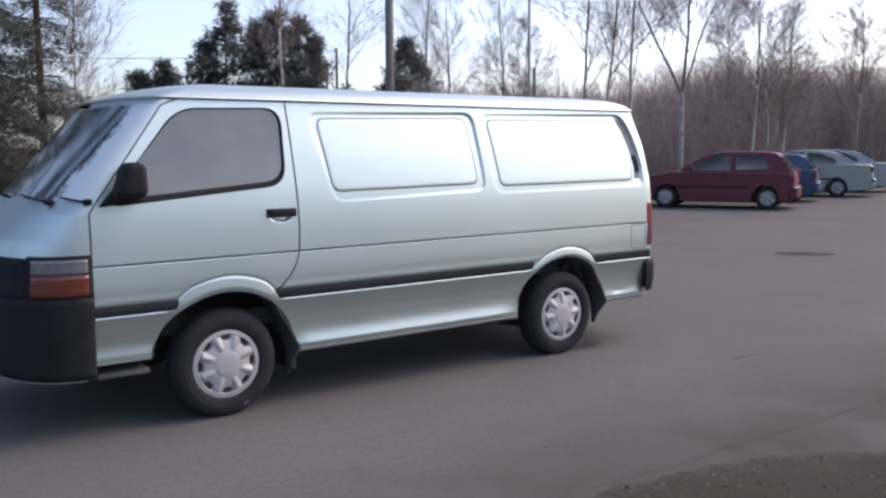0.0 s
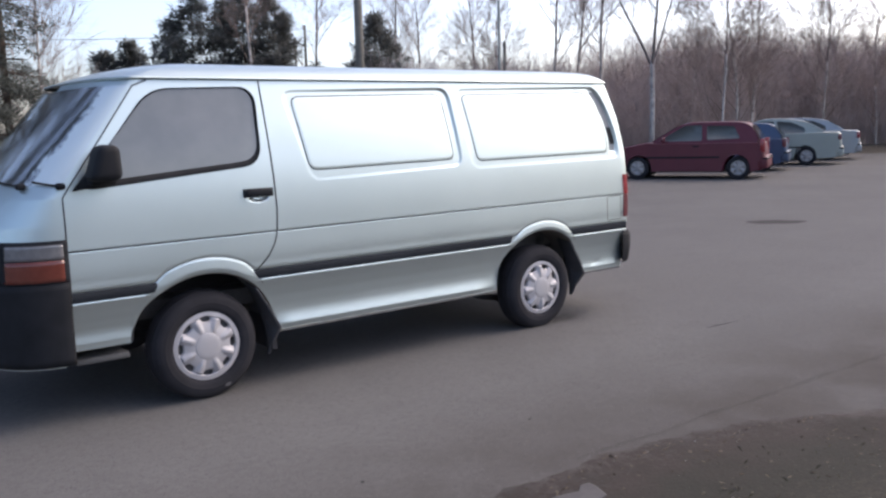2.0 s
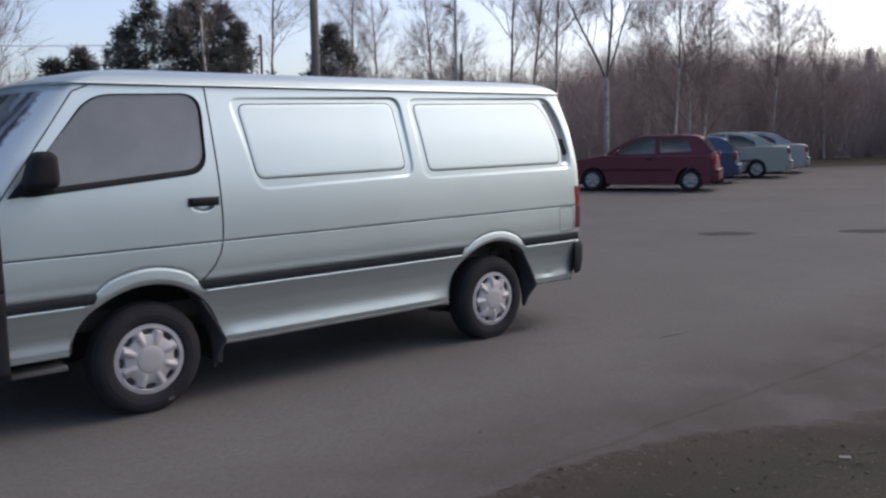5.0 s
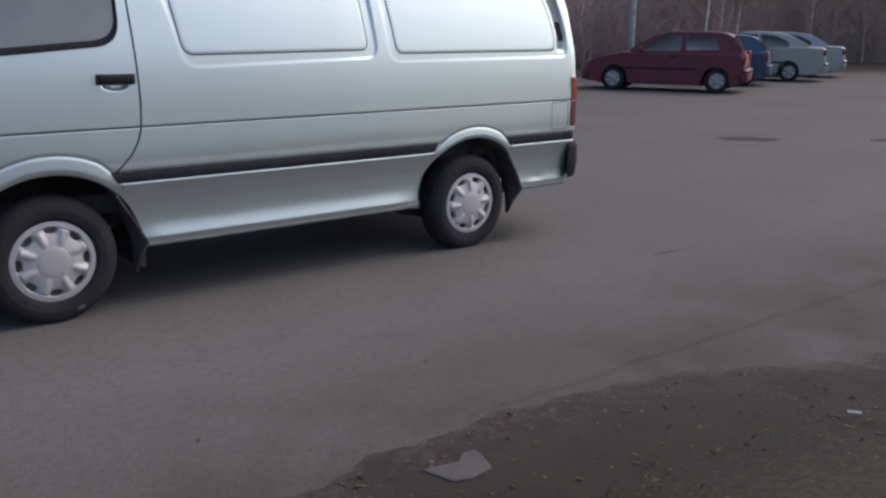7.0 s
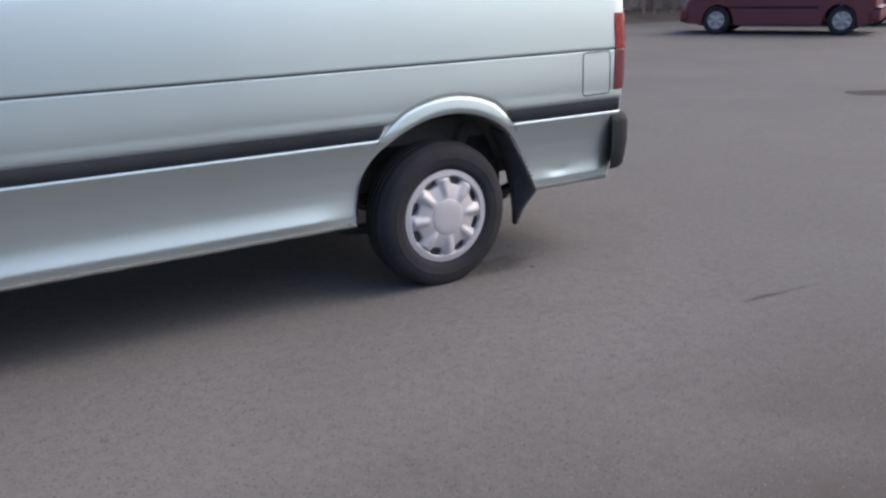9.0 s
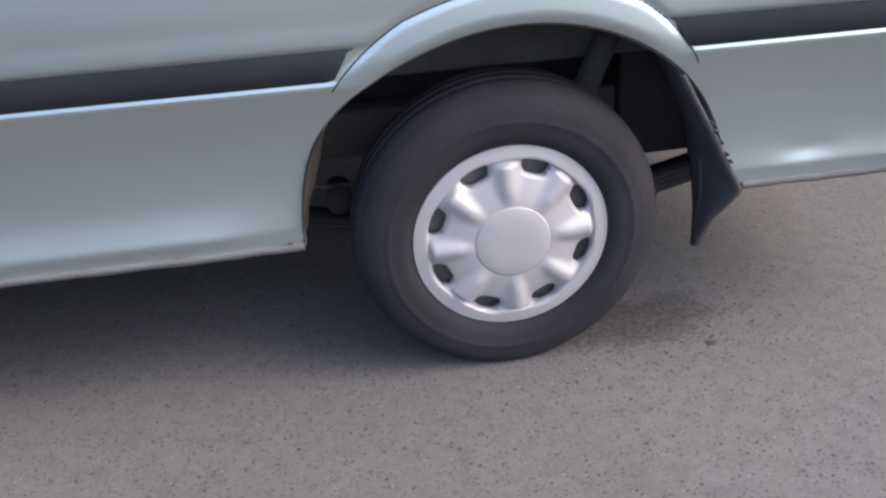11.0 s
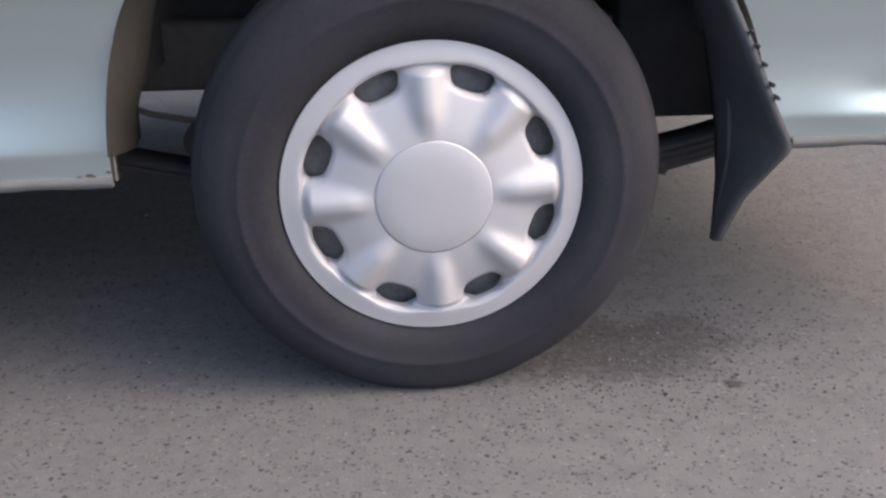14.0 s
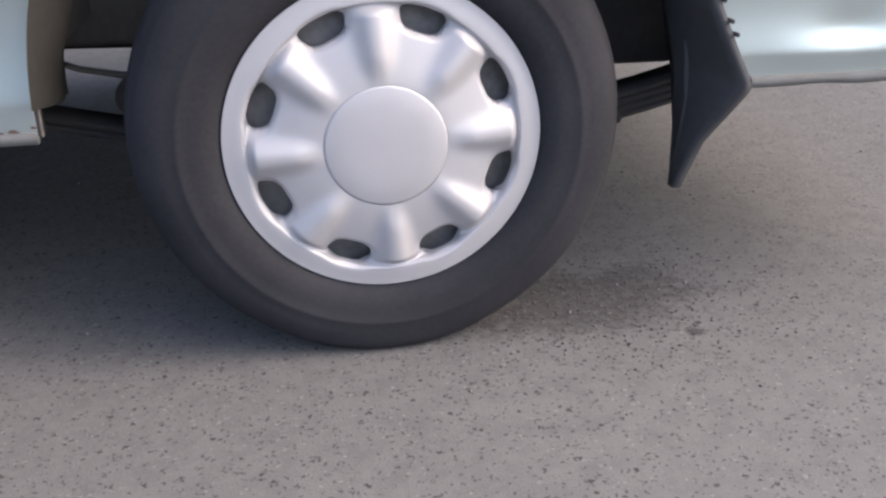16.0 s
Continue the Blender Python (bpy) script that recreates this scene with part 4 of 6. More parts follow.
# underside
for box in ((-0.75, 0.06, 0.43, -0.40, 1.63, 0.52), (-0.42, 0.30, 0.46, 0.46, 1.39, 0.56), (0.42, 0.06, 0.40, 2.20, 1.63, 0.52),
            (2.16, 0.32, 0.56, 3.10, 1.37, 0.66), (3.05, 0.06, 0.44, 3.52, 1.63, 0.56)):
    piece("floor_pan", *boxy(*box), "under", van, "", False)
piece("frame_rail", *boxy(0.40, 0.40, 0.350, 3.40, 0.47, 0.46, 0.01), "under", van)
piece("frame_rail", *boxy(0.40, 1.22, 0.36, 3.40, 1.29, 0.46, 0.01), "under", van)
piece("rear_axle", *joined(bar((HUB_R, 0.12, HUB_Z), (HUB_R, 1.57, HUB_Z), 0.045), tube([(HUB_R, 0.65, HUB_Z), (HUB_R, 0.74, HUB_Z), (HUB_R, 0.86, HUB_Z), (HUB_R, 0.95, HUB_Z)], [0.05, 0.13, 0.13, 0.05], 14)), "under", van)
piece("front_axle", *bar((HUB_F, 0.12, HUB_Z), (HUB_F, 1.57, HUB_Z), 0.035), "under", van)
for y in (0.33, 1.36):
    leaf = []
    for k, (h, a, b) in enumerate(((0.0, 1.98, 3.20), (-0.012, 2.10, 3.18), (-0.024, 2.25, 3.16), (-0.035, 2.40, 3.12))):
        xs = np.linspace(a, b, 24)
        zz = 0.312 - 0.105 * (1 - ((xs - 2.59) / 0.62) ** 2) + h
        leaf.append(([(x, yy, z + dz) for dz in (0, 0.010) for yy in (y - 0.03, y + 0.03) for x, z in zip(xs, zz)],
                     np.concatenate([grid_faces(2, 24), grid_faces(2, 24)[:, ::-1] + 48, [[i, i + 48, i + 49, i + 1] for i in range(23)], [[24 + i, 25 + i, 73 + i, 72 + i] for i in range(23)]]).tolist()))
    piece("leaf_spring", *joined(*leaf), "shade", van, "dark leaf spring")
    piece("spring_shackle", *joined(boxy(3.18, y - 0.035, 0.30, 3.22, y + 0.035, 0.47, 0.006)), "under", van)
piece("exhaust", *tube([(1.2, 0.85, 0.30), (2.2, 0.75, 0.30), (2.70, 0.50, 0.27), (2.93, 0.36, 0.236), (3.015, 0.31, 0.226)], [0.03, 0.03, 0.026, 0.020, 0.017], 16), "shade", van, "dark exhaust pipe")
piece("silencer", *tube([(1.3, 0.84, 0.32), (1.32, 0.84, 0.32), (1.85, 0.80, 0.32), (1.87, 0.80, 0.32)], [0.03, 0.09, 0.09, 0.03], 16), "under", van)
piece("brake_line", *tube([(2.05, 0.30, 0.40), (2.19, 0.30, 0.341), (2.25, 0.30, 0.329), (2.5, 0.3, 0.33)], [0.005] * 4, 8), "under", van)
piece("spring_eye", *bar((2.268, 0.265, 0.304), (2.268, 0.345, 0.304), 0.029, 20), "shade", van, "dark round spring eye")
piece("shock_absorber", *joined(bar((2.72, 0.26, 0.30), (2.88, 0.30, 0.62), 0.028), bar((2.70, 0.25, 0.27), (2.74, 0.265, 0.34), 0.036)), "under", van)

# wheel wells
for cx, r in ARCHES:
  for lo, rings in ((2, ((r + 0.001, 0.024), (r - 0.006, 0.030), (r - 0.004, 0.05), (r + 0.004, 0.085))), (19, ((r + 0.004, 0.085), (r + 0.012, 0.12), (r + 0.01, 0.22), (r + 0.012, 0.30)))):
    a = np.linspace(radians(max(lo, 14) if cx > 1 else lo), radians(167 if lo < 9 and cx < 1 else 180 - lo), 48)
    ring = []
    for rr, y in rings:
        for t in a:
            q, rim = rr + arch_r(t) - 0.432, arch_r(t)
            lip = float(side_y(cx + rim * math.cos(t), max(ARCH_Z + rim * math.sin(t), 0.325))) + (0.002 if y < 0.03 else 0.012)
            ring.append((cx + q * math.cos(t), y if y > 0.03 else lip, ARCH_Z + q * math.sin(t)))
    piece("wheel_well", ring, grid_faces(4, 48), "well", van, "dusty dark wheel well")

# rust specks at the foot of the sill
for x, z, w in ((2.163, 0.330, 0.0045), (2.150, 0.3285, 0.003), (2.186, 0.3345, 0.0025), (1.95, 0.329, 0.003)):
    speck = [(x, float(side_y(x, z)) - 0.0022, z)]
    for k in range(12):
        t = 2 * math.pi * k / 12
        r = w * (1 + 0.5 * noise.noise(Vector((math.cos(t) * 2, math.sin(t) * 2, x * 9))))
        px, pz = x + 1.3 * r * math.cos(t), z + 0.7 * r * math.sin(t)
        speck.append((px, float(side_y(px, pz)) - 0.0015, pz))
    piece("rust_speck", speck, [(0, 1 + (k + 1) % 12, 1 + k) for k in range(12)], "rustspot", shell, "brown rust speck")
# inner housings behind the wheels, and the rounded front liner of the rear one
for x0, x1, z0 in ((-0.40, 0.44, 0.36), (2.17, 2.60, 0.385), (2.60, 3.13, 0.262)):
    boxes = [boxy(x0, 0.50, z0, x1, 0.53, 0.72), boxy(x0, 0.06, 0.735, x1, 0.52, 0.76)]
    if x0 < 2.5:
        boxes.append(boxy(x0 - 0.02, 0.09, z0 + 0.04, x0 + 0.01, 0.52, 0.75))
    if x1 != 2.60:
        boxes.append(boxy(x1 - 0.01, 0.09, 0.43 if x1 > 1 else 0.20, x1 + 0.02, 0.52, 0.75))
    piece("wheel_housing", *joined(*boxes), "shade", van, "black wheel housing", False)
piece("flap_bracket", *boxy(2.93, 0.37, 0.290, 3.125, 0.49, 0.72, 0.01), "shade", van, "black bracket behind the mud flap")
liner = []
for w in np.linspace(0, 1, 16):
    for y in np.linspace(0.034, 0.215, 12):
        k = (y - 0.034) / 0.181
        a = radians(140) + w * radians(33 + 4 * k)
        r = arch_r(a) - 0.002 - 0.028 * math.sin(math.pi * min(1, k * 1.1)) * math.sin(math.pi * min(w, 0.85))
        liner.append((2.622 + r * math.cos(a), y, 0.306 + r * math.sin(a)))
piece("wheel_liner", liner, grid_faces(16, 12), "liner", van, "rounded dark liner ahead of the wheel")

front_wheel = wheel_parts(van, HUB_F, radians(90), "front_wheel", 0.308, 0.016)
spot = [(0.10, 0.0062, -0.236)]
for k in range(18):
    t, r = 2 * math.pi * k / 18, 1 + 0.25 * noise.noise(Vector((math.cos(2 * math.pi * k / 18) * 2, math.sin(2 * math.pi * k / 18) * 2, 3)))
    spot.append((0.10 + 0.024 * r * math.cos(t), 0.0072 + 0.0002 * (k % 3), -0.236 + 0.017 * r * math.sin(t)))
piece("tyre_smudge", spot, [(0, 1 + (k + 1) % 18, 1 + k) for k in range(18)], "smudge", front_wheel, "pale dusty smudge on the tyre wall")
wheel_parts(van, HUB_R, radians(116), "rear_wheel", 0.299)
for x in (HUB_F, HUB_R):
    w = wheel_parts(van, x, radians(75), "far_wheel", HUB_Z)
    w.matrix_basis = pose(x, 2 * MID, HUB_Z, 0, 0, 180)

# mud flaps
def mud_flap(x, name):
    pts = [(x - 0.085, 0.020, 0.60), (x - 0.012, 0.014, 0.47), (x + 0.025, 0.016, 0.40), (x + 0.050, 0.019, 0.358), (x + 0.0565, 0.021, 0.346), (x + 0.0565, 0.024, 0.338), (x + 0.053, 0.032, 0.326), (x + 0.046, 0.050, 0.300), (x + 0.032, 0.085, 0.250), (x + 0.022, 0.120, 0.168),
           (x + 0.028, 0.146, 0.168), (x + 0.026, 0.152, 0.255), (x + 0.018, 0.158, 0.33), (x - 0.015, 0.168, 0.48), (x - 0.085, 0.172, 0.62)]
    edges = []
    for side in (pts[:10], pts[:9:-1]):
        e = np.array(side)
        run = np.concatenate([[0], np.cumsum(np.linalg.norm(np.diff(e, axis=0), axis=1))])
        edges.append(np.stack([np.interp(np.linspace(0, run[-1], 60), run, e[:, i]) for i in range(3)], -1))
    t = np.linspace(0, 1, 10)[None, :, None]
    front = edges[0][:, None] * (1 - t) + edges[1][:, None] * t
    front[..., 0] -= 0.004 * np.sin(math.pi * t[..., 0])
    f = grid_faces(60, 10)
    rim = list(range(10)) + [10 * i + 9 for i in range(1, 60)] + [590 + i for i in range(8, -1, -1)] + [10 * i for i in range(58, 0, -1)]
    v = np.concatenate([front.reshape(-1, 3), front.reshape(-1, 3) + [-0.012, 0.003, 0]])
    f = f.tolist() + (f[:, ::-1] + 600).tolist() + [(b, a, a + 600, b + 600) for a, b in zip(rim, rim[1:] + rim[:1])]
    flap = piece(name, v, f, "flap", van, "stiff black rubber mud flap")
    piece("flap_fold", *tube([(x - 0.05, 0.115, 0.60), (x - 0.004, 0.118, 0.45), (x + 0.016, 0.122, 0.30), (x + 0.012, 0.13, 0.19)], [0.005, 0.005, 0.0045, 0.003], 8), "flap", flap)
    for z in (0.415, 0.432, 0.458, 0.482, 0.50):
        px = x + 0.0285 - (z - 0.40) * 0.545
        piece("clip", *bar((px, 0.024, z), (px, 0.009, z), 0.0028, 6), "shade", flap)
    return flap


mud_flap(3.018, "rear_mud_flap")
mud_flap(0.405, "front_mud_flap")

# cabin behind the glass
piece("dashboard", *boxy(-0.95, 0.15, 0.95, -0.45, 1.54, 1.17, 0.05), "cabin", van)
for y in (0.18, 0.95):
    piece("seat", *joined(boxy(-0.10, y, 0.75, 0.38, y + 0.55, 0.92, 0.05), boxy(0.26, y, 0.9, 0.40, y + 0.55, 1.45, 0.05)), "cabin", van, "dark cloth seat")
piece("bulkhead", *boxy(0.47, 0.14, 0.52, 0.50, 1.55, 1.80), "cabin", van)


# ---- ground ----
def sheet(name, x0, x1, y0, y1, nx, ny, z, material, label, category, lift=None):
    xs, ys = np.linspace(x0, x1, nx), np.linspace(y0, y1, ny)
    v = [(x, y, z + (lift(x, y) if lift else 0)) for y in ys for x in xs]
    ob = piece(name, v, grid_faces(ny, nx), material, None, label)
    return tagged(ob, label, category, kind="structure")


sheet("ground", -1500, 1500, -1500, 1500, 25, 25, -0.06, "soil", "bare brown forest soil round the yard", "ground")
sheet("pavement", -45, 34, -16, 14.5, 80, 40, 0.0, "asphalt", "worn grey asphalt yard strewn with dark grit", "pavement")

EDGE_X = [-8.0, -4.0, -2.0, -1.0, 0.0, 0.42, 0.83, 1.30, 1.60, 1.88, 2.30, 2.60, 3.0, 4.5, 7.0, 12.0]
EDGE_Y = [-6.5, -4.2, -2.85, -2.30, -2.02, -1.94, -1.95, -1.99, -2.04, -2.10, -2.32, -2.50, -2.62, -2.9, -3.6, -6.0]


def verge_edge(x):
    return float(np.interp(x, EDGE_X, EDGE_Y)) + 0.06 * noise.noise(Vector((x * 2.3, 0, 7))) + 0.045 * noise.noise(Vector((x * 5.5, 3, 4))) + 0.025 * noise.noise(Vector((x * 13, 0, 2)))


def verge_height(x, y):
    return 0.016 * noise.noise(Vector((x * 3, y * 3, 1))) + 0.003 * noise.noise(Vector((x * 7, y * 7, 5))) + 0.05 * noise.noise(Vector((x * 0.6, y * 0.6, 9)))


def verge_top(x, y, e):
    rise = float(smoothstep(0.0, 0.35, np.array(e - y)))
    start = float(smoothstep(0.0, 0.14, np.array(e - y)))
    return -0.0025 + 0.0045 * start + rise * max(0.0, 0.012 + verge_height(x, y))


nu, nv = 400, 150
vv = []
for j in range(nv):
    w = (j / (nv - 1)) ** 2.0
    for i in range(nu):
        x = float(np.interp(i / (nu - 1), [0, 0.08, 0.88, 1], [-8, -2.5, 5.5, 12]))
        e = verge_edge(x)
        y = e - w * (e + 14)
        vv.append((x, y, verge_top(x, y, e)))
verge = piece("verge", vv, grid_faces(nv, nu)[:, ::-1], "verge", None, "trodden brown dirt verge with withered grass")
mark = verge.data.attributes.new("inward", "FLOAT", "POINT")
mark.data.foreach_set("value", [verge_edge(x) - y for x, y, _ in vv])
tagged(verge, "trodden brown dirt verge with withered grass", "verge", kind="structure")


def ground_at(x, y):
    e = verge_edge(x)
    return verge_top(x, y, e) if y < e else 0.0


rng = random.Random(4)
# withered grass
gv, gf = [], []
while len(gf) < 26000:
    x, y = rng.uniform(-2.6, 6.5), 0
    y = verge_edge(x) - rng.random() ** 0.7 * 3.2 - 0.35
    if noise.noise(Vector((x * 1.1, y * 1.1, 4))) + 0.5 * noise.noise(Vector((x * 5, y * 5, 4))) + rng.uniform(-0.3, 0.3) < -0.05:
        continue
    z, a, h = ground_at(x, y) - 0.004, rng.uniform(0, 6.283), rng.uniform(0.006, 0.026)
    lean, w = rng.uniform(0.3, 1.6), rng.uniform(0.0007, 0.0013)
    dx, dy = math.cos(a), math.sin(a)
    k = len(gv)
    gv += [(x - dy * w, y + dx * w, z), (x + dy * w, y - dx * w, z), (x + dx * h * lean * 0.5, y + dy * h * lean * 0.5, z + h * 0.8), (x + dx * h * lean, y + dy * h * lean, z + h * 0.9)]
    gf += [(k, k + 1, k + 2), (k + 1, k + 3, k + 2)]
tagged(piece("grass_tufts", gv, gf, "grass", None, "short withered yellow-green grass on the verge", False), "short withered yellow-green grass on the verge", "grass", kind="stuff")
def pebble(x, y, s, rg, z=0.0):
    v = []
    for sx, sy, sz in ((1, 0, 0), (-1, 0, 0), (0, 1, 0), (0, -1, 0), (0, 0, 0.7), (0, 0, -0.4)):
        v.append((x + s * (sx + rg.uniform(-.3, .3)), y + s * (sy + rg.uniform(-.3, .3)), z + s * (sz + 0.3)))
    return v, [(0, 2, 4), (2, 1, 4), (1, 3, 4), (3, 0, 4), (2, 0, 5), (1, 2, 5), (3, 1, 5), (0, 3, 5)]


gv, gf = [], []
for _ in range(3400):
    if rng.random() < 0.5:
        x, y, s = rng.uniform(1.4, 4.6), rng.uniform(-1.2, 0.6), rng.uniform(0.0005, 0.0016)
    elif rng.random() < 0.72:
        x, y, s = rng.gauss(2.90, 0.13), rng.gauss(0.10, 0.08), rng.uniform(0.0009, 0.0032)
    else:
        x, y, s = rng.uniform(-2, 6), rng.uniform(-2.2, 0.8), rng.uniform(0.0015, 0.004)
    v, f = pebble(x, y, s, rng)
    k = len(gv)
    gv += v
    gf += [tuple(i + k for i in q) for q in f]
tagged(piece("loose_grit", gv, gf, "grit", None, "fine loose grit on the asphalt by the wheel"), "fine loose grit on the asphalt by the wheel", "grit", kind="stuff")


# dead leaves and bits of stalk, curled, in drifts on the verge
lv, lf = [], []
while len(lf) < 5200:
    x = rng.uniform(-2.4, 5.5)
    y = verge_edge(x) - 0.12 - rng.random() ** 1.3 * 2.6
    if noise.noise(Vector((x * 2.2, y * 2.2, 8))) + rng.uniform(-0.35, 0.35) < -0.02:
        continue
    a, r, w = rng.uniform(0, 6.283), rng.uniform(0.006, 0.019), rng.uniform(0.25, 0.7)
    dx, dy, z, k = math.cos(a), math.sin(a), ground_at(x, y) + 0.001, len(lv)
    lift, curl = rng.uniform(0.0, 0.5) * r, rng.uniform(0.0, 0.4) * r
    lv += [(x - dx * r, y - dy * r, z), (x - dy * r * w, y + dx * r * w, z + curl), (x + dx * r, y + dy * r, z + lift), (x + dy * r * w, y - dx * r * w, z + curl)]
    lf += [(k, k + 1, k + 2), (k, k + 2, k + 3)]
tagged(piece("leaf_litter", lv, lf, "litter", None, "dead brown leaves scattered over the verge", False), "dead brown leaves scattered over the verge", "leaves", kind="stuff")
# pale pebbles trodden into the verge
gv, gf = [], []
for _ in range(420):
    x = rng.uniform(-1.8, 5.0)
    y = verge_edge(x) - 0.1 - rng.random() * 2.2
    v, f = pebble(x, y, rng.uniform(0.0015, 0.003) if rng.random() < 0.8 else rng.uniform(0.004, 0.007), rng, ground_at(x, y))
    k = len(gv)
    gv += v
    gf += [tuple(i + k for i in q) for q in f]
tagged(piece("verge_pebbles", gv, gf, "litterwhite", None, "small pale pebbles trodden into the verge"), "small pale pebbles trodden into the verge", "pebbles", kind="stuff")
# crumbs of dirt where the verge meets the asphalt
gv, gf = [], []
for _ in range(7000):
    x = rng.uniform(-1.5, 5.0)
    y = verge_edge(x) + rng.gauss(-0.02, 0.16)
    v, f = pebble(x, y, rng.uniform(0.0006, 0.002), rng, ground_at(x, y))
    k = len(gv)
    gv += v
    gf += [tuple(i + k for i in q) for q in f]
tagged(piece("dirt_crumbs", gv, gf, "verge", None, "crumbs of brown dirt along the verge"), "crumbs of brown dirt along the verge", "dirt", kind="stuff")


def blot(name, x, y, rx, ry, material, label, category, seed, turn=0.0, n=40, z=0.004, rough=0.35):
    """A thin stain or patch with a ragged outline."""
    c, s = math.cos(turn), math.sin(turn)
    ring = []
    for w in (1.0, 0.8, 0.4):
        for k in range(n):
            t = 2 * math.pi * k / n
            r = w * (1 + rough * noise.noise(Vector((math.cos(t) * 2, math.sin(t) * 2, seed))))
            a, b = rx * r * math.cos(t), ry * r * math.sin(t)
            ring.append((x + a * c - b * s, y + a * s + b * c, 0.0005 if w == 1.0 else z))
    f = grid_faces(3, n, True).tolist() + [[2 * n + i for i in range(n)]]
    ob = piece(name, ring, f, material, None, label)
    ob.data.attributes.new("inner", "FLOAT", "POINT").data.foreach_set("value", [0.0] * n + [0.2] * n + [0.6] * n)
    return tagged(ob, label, category, kind="structure")


blot("tar_patch", 9.58, 2.40, 0.42, 0.22, "patch", "dark patched hollow in the asphalt", "patch", 3, radians(-40))
blot("tar_patch", 11.25, 1.0, 0.55, 0.22, "patch", "dark patched hollow in the asphalt", "patch", 8, radians(-40))
blot("oil_stain", 3.026, -0.012, 0.021, 0.017, "stain", "small dark oil spot on the asphalt", "stain", 2, 0, 24, 0.0012)
blot("oil_stain", 1.11, -1.44, 0.022, 0.012, "stain", "small dark oil spot on the asphalt", "stain", 5, 0.4, 24, 0.0012)
blot("oil_stain", 0.02, -1.55, 0.022, 0.013, "stain", "small dark oil spot on the asphalt", "stain", 6, 0.9, 24, 0.0012)
blot("tar_mark", 3.60, -0.862, 0.25, 0.016, "stain", "long thin dark mark on the asphalt", "stain", 11, -0.10, 40, 0.0012, 0.9)
# soft shadow beside the rear tyre, painted as a dark gritty blot
blot("shadow_patch", 2.90, 0.11, 0.25, 0.13, "shadow_grit", "soft painted shadow with dark grit beside the wheel", "stain", 14, 0.1, 40, 0.0010, 0.5)
# a crack in the asphalt, filled with dirt
CRACK = [(0.9, -1.965), (1.56, -2.0), (1.97, -2.0), (2.5, -2.02), (3.0, -2.02), (3.86, -2.05), (5.0, -2.0), (6.4, -1.8)]
cv = []
for k in range(220):
    x = 0.9 + 5.5 * k / 219
    y = float(np.interp(x, *np.array(CRACK).T)) + 0.018 * noise.noise(Vector((x * 3, 4, 0))) + 0.010 * noise.noise(Vector((x * 17, 1, 0)))
    w = 0.038 + 0.022 * noise.noise(Vector((x * 6, 8, 0))) + 0.008 * noise.noise(Vector((x * 31, 8, 0)))
    cv += [(x, y - max(w, 0.004), 0.0008), (x, y, 0.0008), (x, y + max(w, 0.004) * 0.6, 0.0008)]
crack = piece("pavement_crack", cv, grid_faces(220, 3), "smear", None, "long crack in the asphalt filled with dirt")
crack.data.attributes.new("inner", "FLOAT", "POINT").data.foreach_set("value", [0.1, 0.5, 0.0] * 220)
tagged(crack, "long crack in the asphalt filled with dirt", "crack", kind="structure")


def flat_stone(name, pts, material, label, category, h=0.007):
    n = len(pts)
    zz = max(ground_at(x, y) for x, y in pts)
    v = [(x, y, zz - 0.02) for x, y in pts] + [(x, y, zz + h * 0.7) for x, y in pts]
    cx, cy = np.mean(pts, 0)
    v += [(cx + (x - cx) * 0.9, cy + (y - cy) * 0.9, zz + h) for x, y in pts]
    f = [[i, (i + 1) % n, n + (i + 1) % n, n + i] for i in range(n)] + [[n + i, n + (i + 1) % n, 2 * n + (i + 1) % n, 2 * n + i] for i in range(n)] + [[2 * n + i for i in range(n)]]
    return tagged(piece(name, v, f, material, None, label, False), label, category)


flat_stone("flat_stone", [(0.508, -2.205), (0.545, -2.325), (0.60, -2.345), (0.70, -2.335), (0.735, -2.24), (0.735, -2.20), (0.69, -2.195), (0.64, -2.235), (0.57, -2.215)],
           "slab", "flat pale grey stone lying in the dirt", "stone")
flat_stone("paper_scrap", [(2.06, -2.84), (2.09, -2.88), (2.115, -2.868), (2.08, -2.825)], "litterwhite", "pale crumpled paper scrap on the verge", "litter", 0.004)


# a low bank of soil and dead leaves at the foot of the brushwood
BANK = [(12.5, 17.6), (18.0, 15.4), (22.0, 14.7), (26.0, 13.9), (31.0, 12.7), (34.5, 10.8), (38.5, 7.0), (42.0, 1.0), (46.0, -8.0)]
bv = []
for k in range(260):
    u = k / 259 * (len(BANK) - 1)
    i = min(int(u), len(BANK) - 2)
    a, b = Vector(BANK[i]), Vector(BANK[i + 1])
    p, along = a.lerp(b, u - i), (b - a).normalized()
    out = Vector((-along.y, along.x))
    shift = 0.45 * noise.noise(Vector((u * 2.1, 3, 0))) + 0.2 * noise.noise(Vector((u * 8, 5, 0)))
    for j, (w, h) in enumerate(((-0.5, -0.03), (0.0, 0.02), (0.5, 0.10), (1.1, 0.20), (2.0, 0.26), (3.5, 0.18), (6.0, 0.0), (9.0, -0.08))):
        q = p + out * (w + shift * (1 - j / 8))
        bv.append((q.x, q.y, h + (0.05 * noise.noise(Vector((q.x * 1.3, q.y * 1.3, 2))) if j > 1 else 0)))
tagged(piece("bank", bv, grid_faces(260, 8), "soil", None, "low dark bank of soil and dead leaves"), "low dark bank of soil and dead leaves", "bank", kind="structure")


